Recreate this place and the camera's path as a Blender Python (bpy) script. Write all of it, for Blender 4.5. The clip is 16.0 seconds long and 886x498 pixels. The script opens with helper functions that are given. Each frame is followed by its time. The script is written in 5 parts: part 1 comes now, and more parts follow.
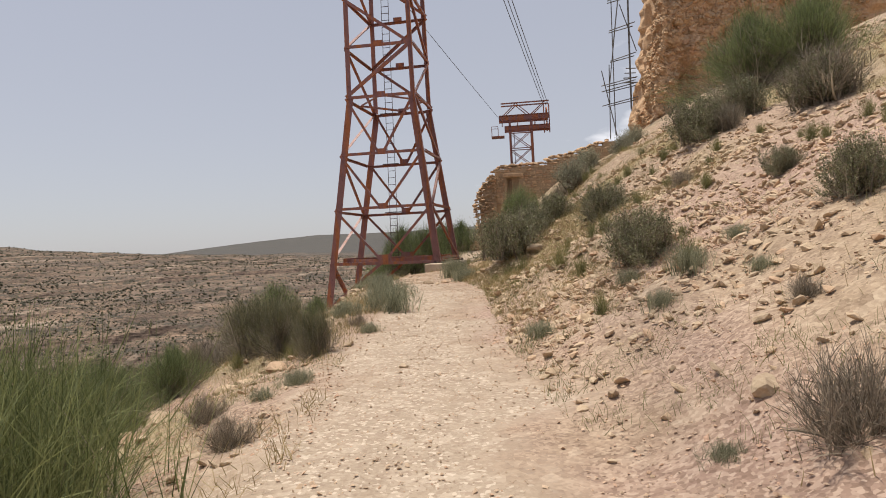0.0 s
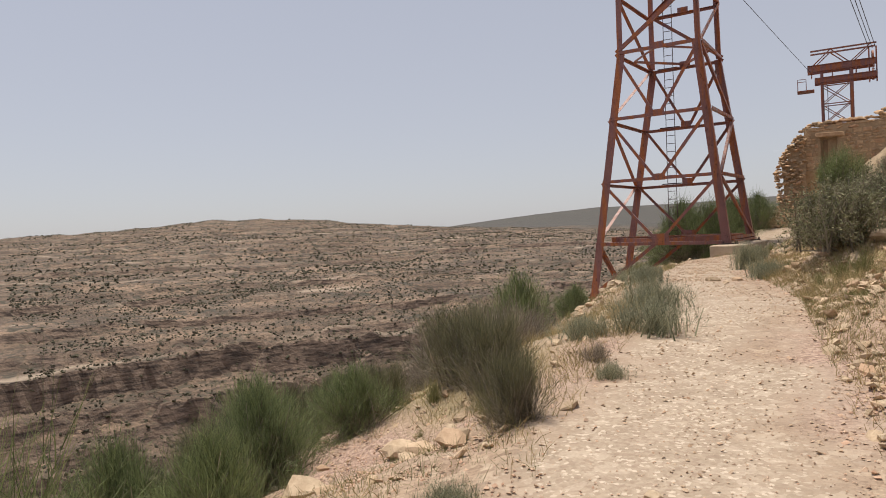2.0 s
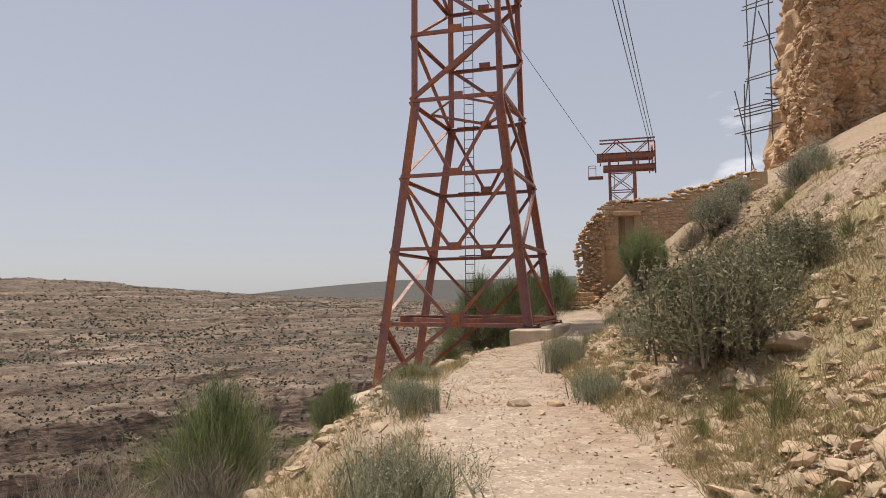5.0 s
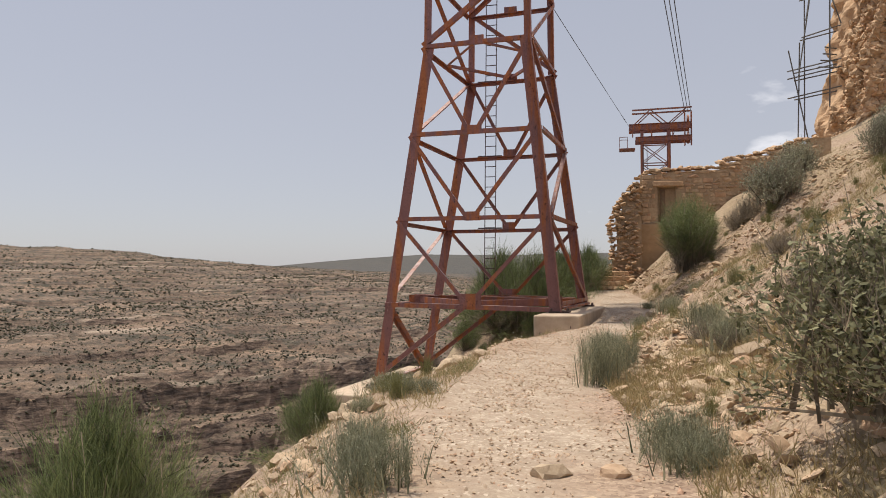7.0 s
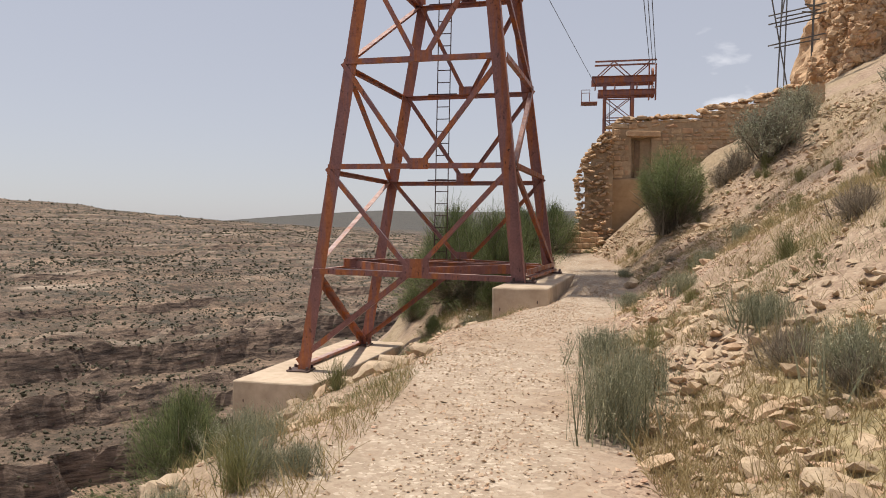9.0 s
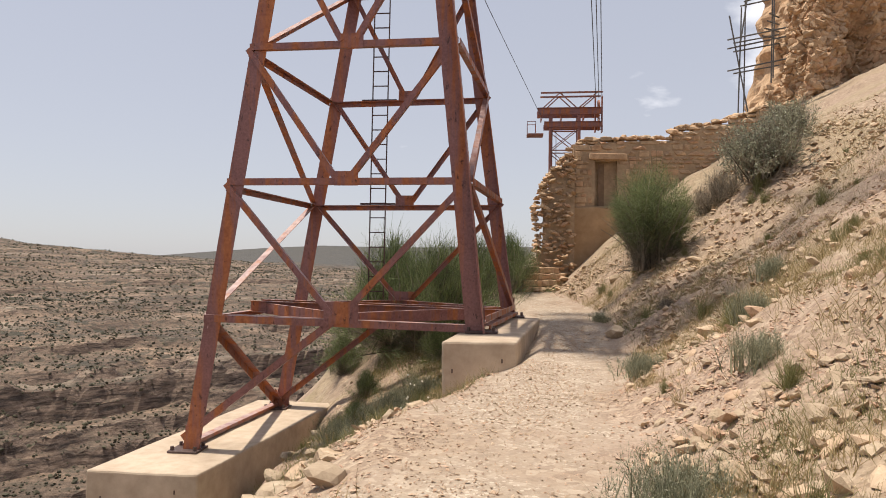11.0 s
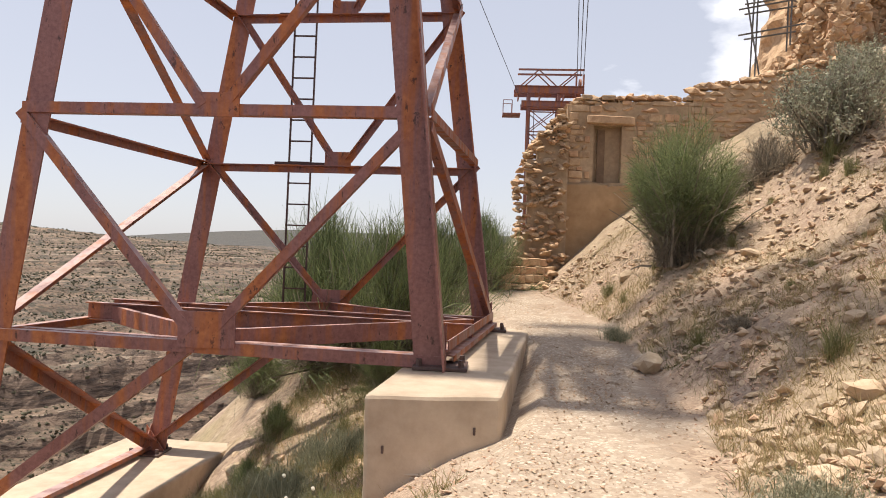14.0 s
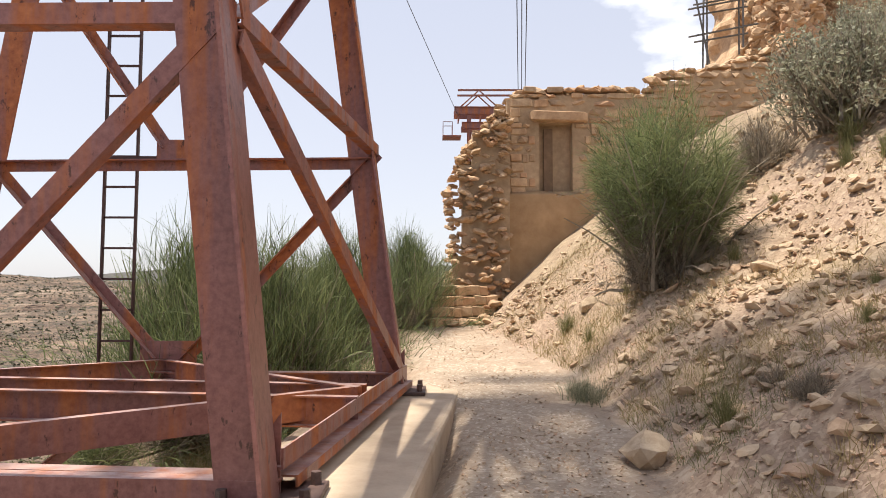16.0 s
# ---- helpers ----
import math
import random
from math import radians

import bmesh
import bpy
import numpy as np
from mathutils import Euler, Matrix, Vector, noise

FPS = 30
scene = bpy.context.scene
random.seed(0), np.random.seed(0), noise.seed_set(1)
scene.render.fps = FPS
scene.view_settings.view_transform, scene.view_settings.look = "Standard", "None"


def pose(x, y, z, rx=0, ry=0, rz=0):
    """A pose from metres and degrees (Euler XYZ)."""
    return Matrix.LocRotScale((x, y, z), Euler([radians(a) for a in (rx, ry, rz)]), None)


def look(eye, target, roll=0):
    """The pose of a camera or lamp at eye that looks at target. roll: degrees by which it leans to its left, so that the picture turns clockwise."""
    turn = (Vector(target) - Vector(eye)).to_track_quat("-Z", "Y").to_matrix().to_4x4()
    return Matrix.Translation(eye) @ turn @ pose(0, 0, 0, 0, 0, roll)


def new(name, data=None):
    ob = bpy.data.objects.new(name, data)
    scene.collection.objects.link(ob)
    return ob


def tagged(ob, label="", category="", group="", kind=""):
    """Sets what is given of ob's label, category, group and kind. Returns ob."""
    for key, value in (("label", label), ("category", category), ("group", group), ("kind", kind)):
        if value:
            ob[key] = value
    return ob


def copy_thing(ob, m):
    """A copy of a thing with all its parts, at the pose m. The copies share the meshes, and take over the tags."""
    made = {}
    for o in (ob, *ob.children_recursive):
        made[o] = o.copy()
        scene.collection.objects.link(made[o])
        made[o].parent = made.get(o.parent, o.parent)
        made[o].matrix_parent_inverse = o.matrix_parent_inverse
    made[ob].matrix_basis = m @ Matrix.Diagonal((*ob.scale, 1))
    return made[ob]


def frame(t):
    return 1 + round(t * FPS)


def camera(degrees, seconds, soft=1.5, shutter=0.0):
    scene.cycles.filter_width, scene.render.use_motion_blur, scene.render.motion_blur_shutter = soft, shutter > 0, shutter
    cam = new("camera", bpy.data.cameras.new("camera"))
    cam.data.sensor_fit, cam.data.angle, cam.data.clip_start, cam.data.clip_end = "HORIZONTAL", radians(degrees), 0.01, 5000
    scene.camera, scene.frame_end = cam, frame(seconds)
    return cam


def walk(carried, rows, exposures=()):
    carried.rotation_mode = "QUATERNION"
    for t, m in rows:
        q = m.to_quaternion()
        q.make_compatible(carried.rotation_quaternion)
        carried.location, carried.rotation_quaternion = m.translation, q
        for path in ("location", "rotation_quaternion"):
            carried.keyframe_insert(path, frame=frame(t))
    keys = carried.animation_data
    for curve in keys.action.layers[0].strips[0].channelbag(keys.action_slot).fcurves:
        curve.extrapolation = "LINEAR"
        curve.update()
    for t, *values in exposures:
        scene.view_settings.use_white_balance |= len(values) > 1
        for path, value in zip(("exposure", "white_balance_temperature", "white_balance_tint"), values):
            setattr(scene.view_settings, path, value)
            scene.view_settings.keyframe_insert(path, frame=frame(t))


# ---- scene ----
cam = camera(65.37, 16.0, soft=0.95)
PATH = [
    (0, (1.535, -0.467, 1.343), (1.339, 1.524, 1.335), -2.98),
    (0.5, (1.484, 0.357, 1.404), (1.069, 2.311, 1.320), -3.00),
    (1, (1.474, 1.069, 1.476), (0.744, 2.930, 1.410), -2.72),
    (1.5, (1.362, 1.801, 1.497), (0.516, 3.606, 1.339), -2.66),
    (2, (1.207, 2.559, 1.534), (0.254, 4.317, 1.487), -2.81),
    (2.5, (1.055, 3.337, 1.483), (0.198, 5.142, 1.396), -1.66),
    (3, (0.883, 4.114, 1.505), (0.130, 5.966, 1.444), -2.16),
    (3.5, (0.676, 4.938, 1.477), (-0.087, 6.786, 1.440), -2.64),
    (4, (0.593, 5.809, 1.509), (-0.055, 7.701, 1.541), -2.17),
    (4.5, (0.563, 6.655, 1.554), (0.030, 8.578, 1.683), -1.30),
    (4.7, (0.537, 7.022, 1.591), (0.107, 8.970, 1.734), -0.86),
    (6.8, (0.161, 10.110, 1.687), (-0.332, 12.048, 1.738), -1.35),
    (7, (0.109, 10.413, 1.696), (-0.392, 12.348, 1.762), -0.00),
    (7.5, (0.010, 11.300, 1.736), (-0.442, 13.248, 1.757), -0.06),
    (8, (-0.115, 12.173, 1.735), (-0.607, 14.110, 1.793), -0.50),
    (8.5, (-0.216, 12.927, 1.747), (-0.644, 14.880, 1.803), 0.62),
    (9, (-0.384, 13.688, 1.778), (-0.759, 15.651, 1.719), 0.63),
    (9.2, (-0.457, 13.997, 1.783), (-0.752, 15.975, 1.783), 1.04),
    (11.3, (-0.919, 17.482, 1.754), (-1.130, 19.470, 1.820), 0.74),
    (11.5, (-0.931, 17.773, 1.774), (-1.156, 19.757, 1.892), 1.13),
    (12, (-0.927, 18.581, 1.785), (-1.061, 20.576, 1.837), 1.88),
    (12.5, (-1.044, 19.349, 1.789), (-1.157, 21.340, 1.938), 1.39),
    (13, (-1.102, 20.086, 1.754), (-1.218, 22.082, 1.733), 1.32),
    (13.5, (-1.121, 20.811, 1.794), (-1.294, 22.804, 1.770), 0.70),
    (14, (-1.028, 21.551, 1.779), (-1.153, 23.547, 1.790), 1.95),
    (14.5, (-0.938, 22.307, 1.761), (-0.982, 24.306, 1.819), 1.30),
    (15, (-0.837, 23.122, 1.732), (-0.619, 25.109, 1.798), 1.45),
    (15.5, (-0.740, 23.970, 1.738), (-0.593, 25.964, 1.798), 0.35),
    (16, (-0.606, 24.725, 1.748), (-0.584, 26.723, 1.850), 0.06),
]
walk(cam, [(t, look(e, g, r)) for t, e, g, r in PATH],
     exposures=[(0, -0.12), (4.5, -0.12), (9, -0.05), (11.5, 0.12), (13, 0.24), (14.5, 0.43), (16, 0.57)])

# ---- sun, sky, exposure ----
SUN_WAY = Vector((0.30, -0.05, -1.0)).normalized()
sun = new("sun", bpy.data.lights.new("sun", "SUN"))
sun.data.energy, sun.data.angle, sun.data.color = 4.8, radians(1.4), (1.0, 0.92, 0.80)
sun.matrix_world = look((0, 0, 60), Vector((0, 0, 60)) + SUN_WAY)
world = bpy.data.worlds.new("world")
scene.world = world
world.use_nodes = True
wn, wl = world.node_tree.nodes, world.node_tree.links
wn.clear()
sky = wn.new("ShaderNodeTexSky")
sky.sky_type, sky.sun_disc = "NISHITA", False
sky.sun_elevation, sky.sun_rotation = math.asin(-SUN_WAY.z), math.atan2(-SUN_WAY.x, -SUN_WAY.y)
sky.air_density, sky.dust_density, sky.ozone_density, sky.altitude = 0.9, 3.0, 1.5, 900
# thin white clouds drift over the hill
geo = wn.new("ShaderNodeTexCoord")
sep = wn.new("ShaderNodeSeparateXYZ")
wl.new(geo.outputs["Generated"], sep.inputs[0])
lift = wn.new("ShaderNodeMath"); lift.operation = "ADD"; lift.inputs[1].default_value = 0.25
wl.new(sep.outputs["Z"], lift.inputs[0])
flat = wn.new("ShaderNodeVectorMath"); flat.operation = "DIVIDE"
comb = wn.new("ShaderNodeCombineXYZ")
for k in range(3):
    wl.new(lift.outputs[0], comb.inputs[k])
wl.new(geo.outputs["Generated"], flat.inputs[0]); wl.new(comb.outputs[0], flat.inputs[1])
puff = wn.new("ShaderNodeTexNoise")
puff.inputs["Scale"].default_value, puff.inputs["Detail"].default_value, puff.inputs["Roughness"].default_value = 3.4, 6, 0.52
wl.new(flat.outputs[0], puff.inputs["Vector"])
east = wn.new("ShaderNodeMapRange")
east.inputs["From Min"].default_value, east.inputs["From Max"].default_value = -0.05, 0.35
east.inputs["To Min"].default_value, east.inputs["To Max"].default_value = -0.22, 0.05
wl.new(sep.outputs["X"], east.inputs["Value"])
both = wn.new("ShaderNodeMath"); both.operation = "ADD"
wl.new(puff.outputs["Fac"], both.inputs[0]); wl.new(east.outputs[0], both.inputs[1])
cut = wn.new("ShaderNodeMapRange")
cut.inputs["From Min"].default_value, cut.inputs["From Max"].default_value = 0.53, 0.70
wl.new(both.outputs[0], cut.inputs["Value"])
haze = wn.new("ShaderNodeMixRGB"); haze.inputs[0].default_value = 0.7

tint = wn.new("ShaderNodeValToRGB")
tint.color_ramp.elements[0].position, tint.color_ramp.elements[0].color = 0.0, (0.575, 0.560, 0.575, 1)
tint.color_ramp.elements[1].position, tint.color_ramp.elements[1].color = 0.5, (0.475, 0.490, 0.560, 1)
wl.new(sep.outputs["Z"], tint.inputs[0])
gain = wn.new("ShaderNodeVectorMath"); gain.operation = "SCALE"; gain.inputs["Scale"].default_value = 10
wl.new(tint.outputs[0], gain.inputs[0]); wl.new(gain.outputs[0], haze.inputs[2])
wl.new(sky.outputs[0], haze.inputs[1])
white = wn.new("ShaderNodeMixRGB"); white.inputs[2].default_value = (8.4, 8.4, 8.8, 1)
wl.new(cut.outputs[0], white.inputs[0]); wl.new(haze.outputs[0], white.inputs[1])
back = wn.new("ShaderNodeBackground"); back.inputs["Strength"].default_value = 0.12
wl.new(white.outputs[0], back.inputs["Color"])
wl.new(back.outputs[0], wn.new("ShaderNodeOutputWorld").inputs[0])
# ---- the lie of the land ----
def lattice(ix, iy, seed):
    n = (ix.astype(np.int64) * 374761393 + iy.astype(np.int64) * 668265263 + seed * 974711) & 0x7FFFFFFF
    n = ((n ^ (n >> 13)) * 1274126177) & 0x7FFFFFFF
    return ((n ^ (n >> 16)) & 0xFFFF) / 32767.5 - 1.0


def value_noise(x, y, size, seed=0):
    """Smooth noise in -1..1 with lumps of the given size."""
    x, y = np.asarray(x, float) / size, np.asarray(y, float) / size
    ix, iy = np.floor(x), np.floor(y)
    u, v = x - ix, y - iy
    u, v = u * u * (3 - 2 * u), v * v * (3 - 2 * v)
    a, b = lattice(ix, iy, seed), lattice(ix + 1, iy, seed)
    c, d = lattice(ix, iy + 1, seed), lattice(ix + 1, iy + 1, seed)
    return (a * (1 - u) + b * u) * (1 - v) + (c * (1 - u) + d * u) * v


PATH_Y = [-60, -6, 0, 3, 7, 12, 14, 17.5, 20, 22.5, 25, 28, 32, 35, 38, 44, 70, 120, 1500]
PATH_X = [9, 2.6, 1.45, 1.1, 0.55, 0.15, -0.35, -0.85, -1.0, -0.85, -0.5, 0.1, 0.2, -0.35, -0.9, -1.6, -1.2, 20, 900]
RISE_Y = [-60, -6, 0, 3.5, 7, 11.5, 14, 18, 22, 26, 30, 33, 36, 40, 60, 1500]
RISE_Z = [-3, -0.15, 0.05, 0.19, 0.29, 0.50, 0.56, 0.47, 0.42, 0.42, 0.50, 0.74, 0.98, 1.2, 2.0, 2.0]
STEEP_Y = [-60, 0, 8, 13, 18, 23, 28, 40, 1500]
STEEP = [0.5, 0.52, 0.46, 0.5, 0.6, 0.72, 0.8, 0.8, 0.8]


def canyon(u, w):
    """The far side of the gorge: u is the way across, w the way along."""
    z = np.interp(u, [40, 58, 66, 67.5, 80, 81.5, 90, 91.5, 101, 102.5, 111, 113, 123, 125, 150, 151, 182, 183, 230, 231.5, 330, 420, 520, 900, 2500],
                  [-46, -47, -45, -41, -38.5, -35, -33.5, -30.5, -29, -25.5, -24.5, -21.5, -20.5, -16.3, -14.2, -13.2, -11.2, -10.4, -7.8, -6.8, -3, 0.5, 0, -25, -60])
    return z


def across(x, y):
    """The way across the gorge, with its wandering edges."""
    u, w = -0.8 * x + 0.6 * y, 0.6 * x + 0.8 * y
    fade = np.clip((240 - u) / 80, 0.4, 1)
    return u + fade * (6 * value_noise(w, u, 38, 7) + 3.5 * value_noise(w, u, 15, 8) + 1.5 * value_noise(w, u, 6, 9) + 0.9 * value_noise(w, u, 2.7, 10))


def land(x, y):
    """Height of the bare ground, without stones."""
    x, y = np.asarray(x, float), np.asarray(y, float)
    d = x - np.interp(y, PATH_Y, PATH_X)
    d = d + np.clip(np.abs(d) - 0.4, 0, 0.6) * (0.45 * value_noise(x, y, 1.9, 1) + 0.25 * value_noise(x, y, 0.8, 2))
    base = np.interp(y, RISE_Y, RISE_Z)
    steep = np.interp(y, STEEP_Y, STEEP)
    up = np.clip(d - 0.85, 0, None)
    ease = np.interp(y, [10, 20, 30], [0.5, 0.5, 0.46])
    right = np.minimum(up, 5.2) * steep + np.clip(up - 5.2, 0, 12) * ease + np.clip(up - 17.2, 0, None) * 0.2 - 0.25 * steep * (1 - np.exp(-up / 0.5))
    down = np.clip(-d - np.interp(y, [23, 26, 32, 35], [1.0, 0.55, 0.55, 1.0]), 0, None)
    left = np.interp(down, [0, 0.6, 2.2, 4.2, 5, 7, 14, 40, 200], [0, -0.15, -0.75, -1.65, -2.3, -4.4, -10, -30, -140])
    left = left * np.interp(y, [0, 10, 15, 23, 28, 40], [1, 1.05, 1.7, 1.8, 1.25, 1.25])
    left = left - 0.42 * np.interp(y, [24, 26, 32, 34], [0, 1, 1, 0]) * np.interp(down, [0, 0.9, 2.0, 4.0], [0, 1, 0.8, 0])
    rough = np.clip(np.abs(d) - 0.7, 0, 1)
    z = base + right + left
    z = z + rough * (0.10 * value_noise(x, y, 1.6, 3) + 0.05 * value_noise(x, y, 0.7, 4)) + 0.012 * value_noise(x, y, 0.5, 5)
    z = z + 0.6 * np.clip((np.abs(d) - 6) / 8, 0, 1) * value_noise(x, y, 5, 6)
    # gorge
    u, w = -0.8 * x + 0.6 * y, 0.6 * x + 0.8 * y
    uu = across(x, y)
    far = canyon(uu, w)
    far = far + 4 * np.exp(-((x + 300) ** 2 + (y - 300) ** 2) / 70 ** 2) + 7 * np.exp(-((x + 270) ** 2 + (y - 320) ** 2) / 120 ** 2) + 6 * np.exp(-((x + 400) ** 2 + (y - 240) ** 2) / 150 ** 2)
    side = np.clip((u - 126) / 100, 0, 1)
    far = far + side * (3.5 * value_noise(w, u, 170, 11) + 1.8 * value_noise(w, u, 60, 12)) + np.clip((u - 60) / 30, 0, 1) * (0.9 * value_noise(x, y, 13, 13) + 0.35 * value_noise(x, y, 6, 14)) + np.clip((u - 55) / 10, 0, 1) * np.clip((140 - u) / 10, 0.12, 1) * (0.75 * value_noise(x, y, 4.2, 16) + 0.45 * value_noise(x, y, 2.2, 17))
    # flat-lying beds of hard and soft rock cut the far side into ledges
    big = far / 5.2 + 0.5 * value_noise(w, u, 70, 36) + 0.3 * value_noise(w, u, 20, 37)
    big = big - np.floor(big)
    step = 5.2 * (np.clip((big - 0.74) / 0.26, 0, 1) * 0.6 + big * 0.4 - big)
    far = far + step * np.clip((u - 60) / 8, 0, 1) * np.clip((122 - u) / 10, 0, 1)
    bed = far / 2.3 + 0.55 * value_noise(w, u, 55, 18) + 0.25 * value_noise(w, u, 17, 19)
    soft_bed = bed - np.floor(bed)
    cut = 2.3 * (np.clip((soft_bed - 0.70) / 0.30, 0, 1) * 0.72 + soft_bed * 0.28 - soft_bed)
    broken = np.clip(0.7 + 0.9 * value_noise(w, u, 26, 20), 0.15, 1)
    far = far + cut * broken * np.clip((u - 60) / 10, 0, 1) * np.clip((430 - u) / 60, 0, 1)
    # a farther ridge closes the view ahead
    r = np.hypot(x, y)
    ridge = np.interp(r, [500, 900, 1400, 2600], [-60, -5, 34, -20]) * np.interp(x / np.maximum(y, 1), [-0.55, -0.28], [0.2, 1]) + 7 * value_noise(x, y, 260, 15)
    return np.maximum(np.maximum(z, far), np.where(r > 500, ridge, -400))

# ---- materials ----
def material(name, rough=0.9, metal=0.0):
    m = bpy.data.materials.new(name)
    m.use_nodes = True
    b = m.node_tree.nodes["Principled BSDF"]
    b.inputs["Roughness"].default_value, b.inputs["Metallic"].default_value = rough, metal
    return m, m.node_tree.nodes, m.node_tree.links, b


def coords(n, l, scale=(1, 1, 1)):
    c = n.new("ShaderNodeNewGeometry")
    mp = n.new("ShaderNodeMapping")
    mp.inputs["Scale"].default_value = scale
    l.new(c.outputs["Position"], mp.inputs["Vector"])
    return mp.outputs[0]


def grain(n, l, vec, scale, detail=4, rough=0.6):
    t = n.new("ShaderNodeTexNoise")
    t.inputs["Scale"].default_value, t.inputs["Detail"].default_value, t.inputs["Roughness"].default_value = scale, detail, rough
    l.new(vec, t.inputs["Vector"])
    return t.outputs["Fac"]


def ramp(n, l, fac, *stops):
    r = n.new("ShaderNodeValToRGB")
    el = r.color_ramp.elements
    while len(el) < len(stops):
        el.new(0.5)
    for e, (p, c) in zip(el, stops):
        e.position, e.color = p, (*c, 1)
    l.new(fac, r.inputs[0])
    return r.outputs[0]


def mixed(n, l, fac, a, b, mode="MIX"):
    x = n.new("ShaderNodeMixRGB")
    x.blend_type = mode
    for k, v in enumerate((fac, a, b)):
        if isinstance(v, (int, float)):
            x.inputs[k].default_value = v
        elif isinstance(v, tuple):
            x.inputs[k].default_value = (*v, 1)
        else:
            l.new(v, x.inputs[k])
    return x.outputs[0]


def bumped(n, l, b, height, strength=0.5, distance=0.02):
    u = n.new("ShaderNodeBump")
    u.inputs["Strength"].default_value, u.inputs["Distance"].default_value = strength, distance
    l.new(height, u.inputs["Height"])
    l.new(u.outputs[0], b.inputs["Normal"])


def attribute(n, name):
    a = n.new("ShaderNodeAttribute")
    a.attribute_name = name
    return a.outputs["Fac"]


def make_ground():
    m, n, l, b = material("dusty_ground", 0.95)
    v = coords(n, l)
    fine, mid, big = grain(n, l, v, 28, 5, 0.7), grain(n, l, v, 5, 4), grain(n, l, v, 0.7, 4)
    vor = n.new("ShaderNodeTexVoronoi")
    vor.inputs["Scale"].default_value = 17
    l.new(v, vor.inputs["Vector"])
    chip = n.new("ShaderNodeTexVoronoi")
    chip.inputs["Scale"].default_value = 44
    l.new(v, chip.inputs["Vector"])
    flake = n.new("ShaderNodeTexVoronoi")
    flake.inputs["Scale"].default_value = 13
    l.new(mixed(n, l, 0.06, v, grain(n, l, v, 9, 2)), flake.inputs["Vector"])
    def cells(t):
        s = n.new("ShaderNodeSeparateColor")
        l.new(t.outputs["Color"], s.inputs[0])
        return s.outputs[0]
    dust = ramp(n, l, fine, (0.3, (0.27, 0.205, 0.145)), (0.7, (0.46, 0.365, 0.272)))
    dust = mixed(n, l, 0.35, dust, ramp(n, l, mid, (0.35, (0.28, 0.212, 0.15)), (0.65, (0.48, 0.385, 0.29))))
    dust = mixed(n, l, ramp(n, l, cells(chip), (0.6, (0, 0, 0)), (0.9, (0.55, 0.55, 0.55))), dust, (0.28, 0.20, 0.145))
    dust = mixed(n, l, ramp(n, l, cells(flake), (0.80, (0, 0, 0)), (0.86, (0.3, 0.3, 0.3))), dust, (0.56, 0.46, 0.36))
    dust = mixed(n, l, ramp(n, l, cells(chip), (0.06, (0.65, 0.65, 0.65)), (0.16, (0, 0, 0))), dust, (0.62, 0.52, 0.41))
    scree = ramp(n, l, cells(flake), (0.0, (0.18, 0.12, 0.08)), (0.35, (0.30, 0.21, 0.142)), (0.7, (0.39, 0.29, 0.20)), (1.0, (0.51, 0.405, 0.295)))
    scree = mixed(n, l, 0.45, scree, ramp(n, l, cells(chip), (0.0, (0.19, 0.126, 0.085)), (0.6, (0.34, 0.245, 0.17)), (1.0, (0.45, 0.345, 0.245))))
    scree = mixed(n, l, ramp(n, l, big, (0.48, (0, 0, 0)), (0.66, (0.7, 0.7, 0.7))), scree,
                  ramp(n, l, cells(chip), (0.0, (0.21, 0.14, 0.098)), (1.0, (0.47, 0.345, 0.25))))
    straw = ramp(n, l, grain(n, l, v, 9, 5, 0.7), (0.35, (0.20, 0.16, 0.08)), (0.65, (0.40, 0.325, 0.18)))
    scree = mixed(n, l, attribute(n, "pink"), scree, ramp(n, l, cells(chip), (0.0, (0.20, 0.122, 0.092)), (0.5, (0.345, 0.228, 0.176)), (1.0, (0.49, 0.36, 0.285))))
    near = mixed(n, l, attribute(n, "straw"), scree, straw)
    near = mixed(n, l, attribute(n, "path"), near, dust)
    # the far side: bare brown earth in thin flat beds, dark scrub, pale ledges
    w = coords(n, l, (1, 1, 1.6))
    earth = ramp(n, l, grain(n, l, w, 0.06, 6, 0.65), (0.38, (0.130, 0.094, 0.068)), (0.62, (0.215, 0.158, 0.115)))
    beds = ramp(n, l, grain(n, l, coords(n, l, (0.035, 0.035, 1.5)), 1.0, 5, 0.7), (0.40, (0.52, 0.48, 0.46)), (0.5, (0.98, 0.96, 0.95)), (0.60, (1.6, 1.5, 1.4)))
    earth = mixed(n, l, 0.65, earth, beds, "MULTIPLY")
    earth = mixed(n, l, 0.75, earth, ramp(n, l, grain(n, l, w, 1.1, 5, 0.75), (0.40, (0.55, 0.54, 0.53)), (0.60, (1.42, 1.38, 1.34))), "MULTIPLY")
    thick = grain(n, l, coords(n, l), 0.035, 3, 0.5)
    place = n.new("ShaderNodeSeparateXYZ")
    l.new(coords(n, l), place.inputs[0])
    level = n.new("ShaderNodeMapRange")
    level.inputs["From Min"].default_value, level.inputs["From Max"].default_value = -24, -14
    level.inputs["To Min"].default_value, level.inputs["To Max"].default_value = 0.40, 0.82
    l.new(place.outputs["Z"], level.inputs["Value"])
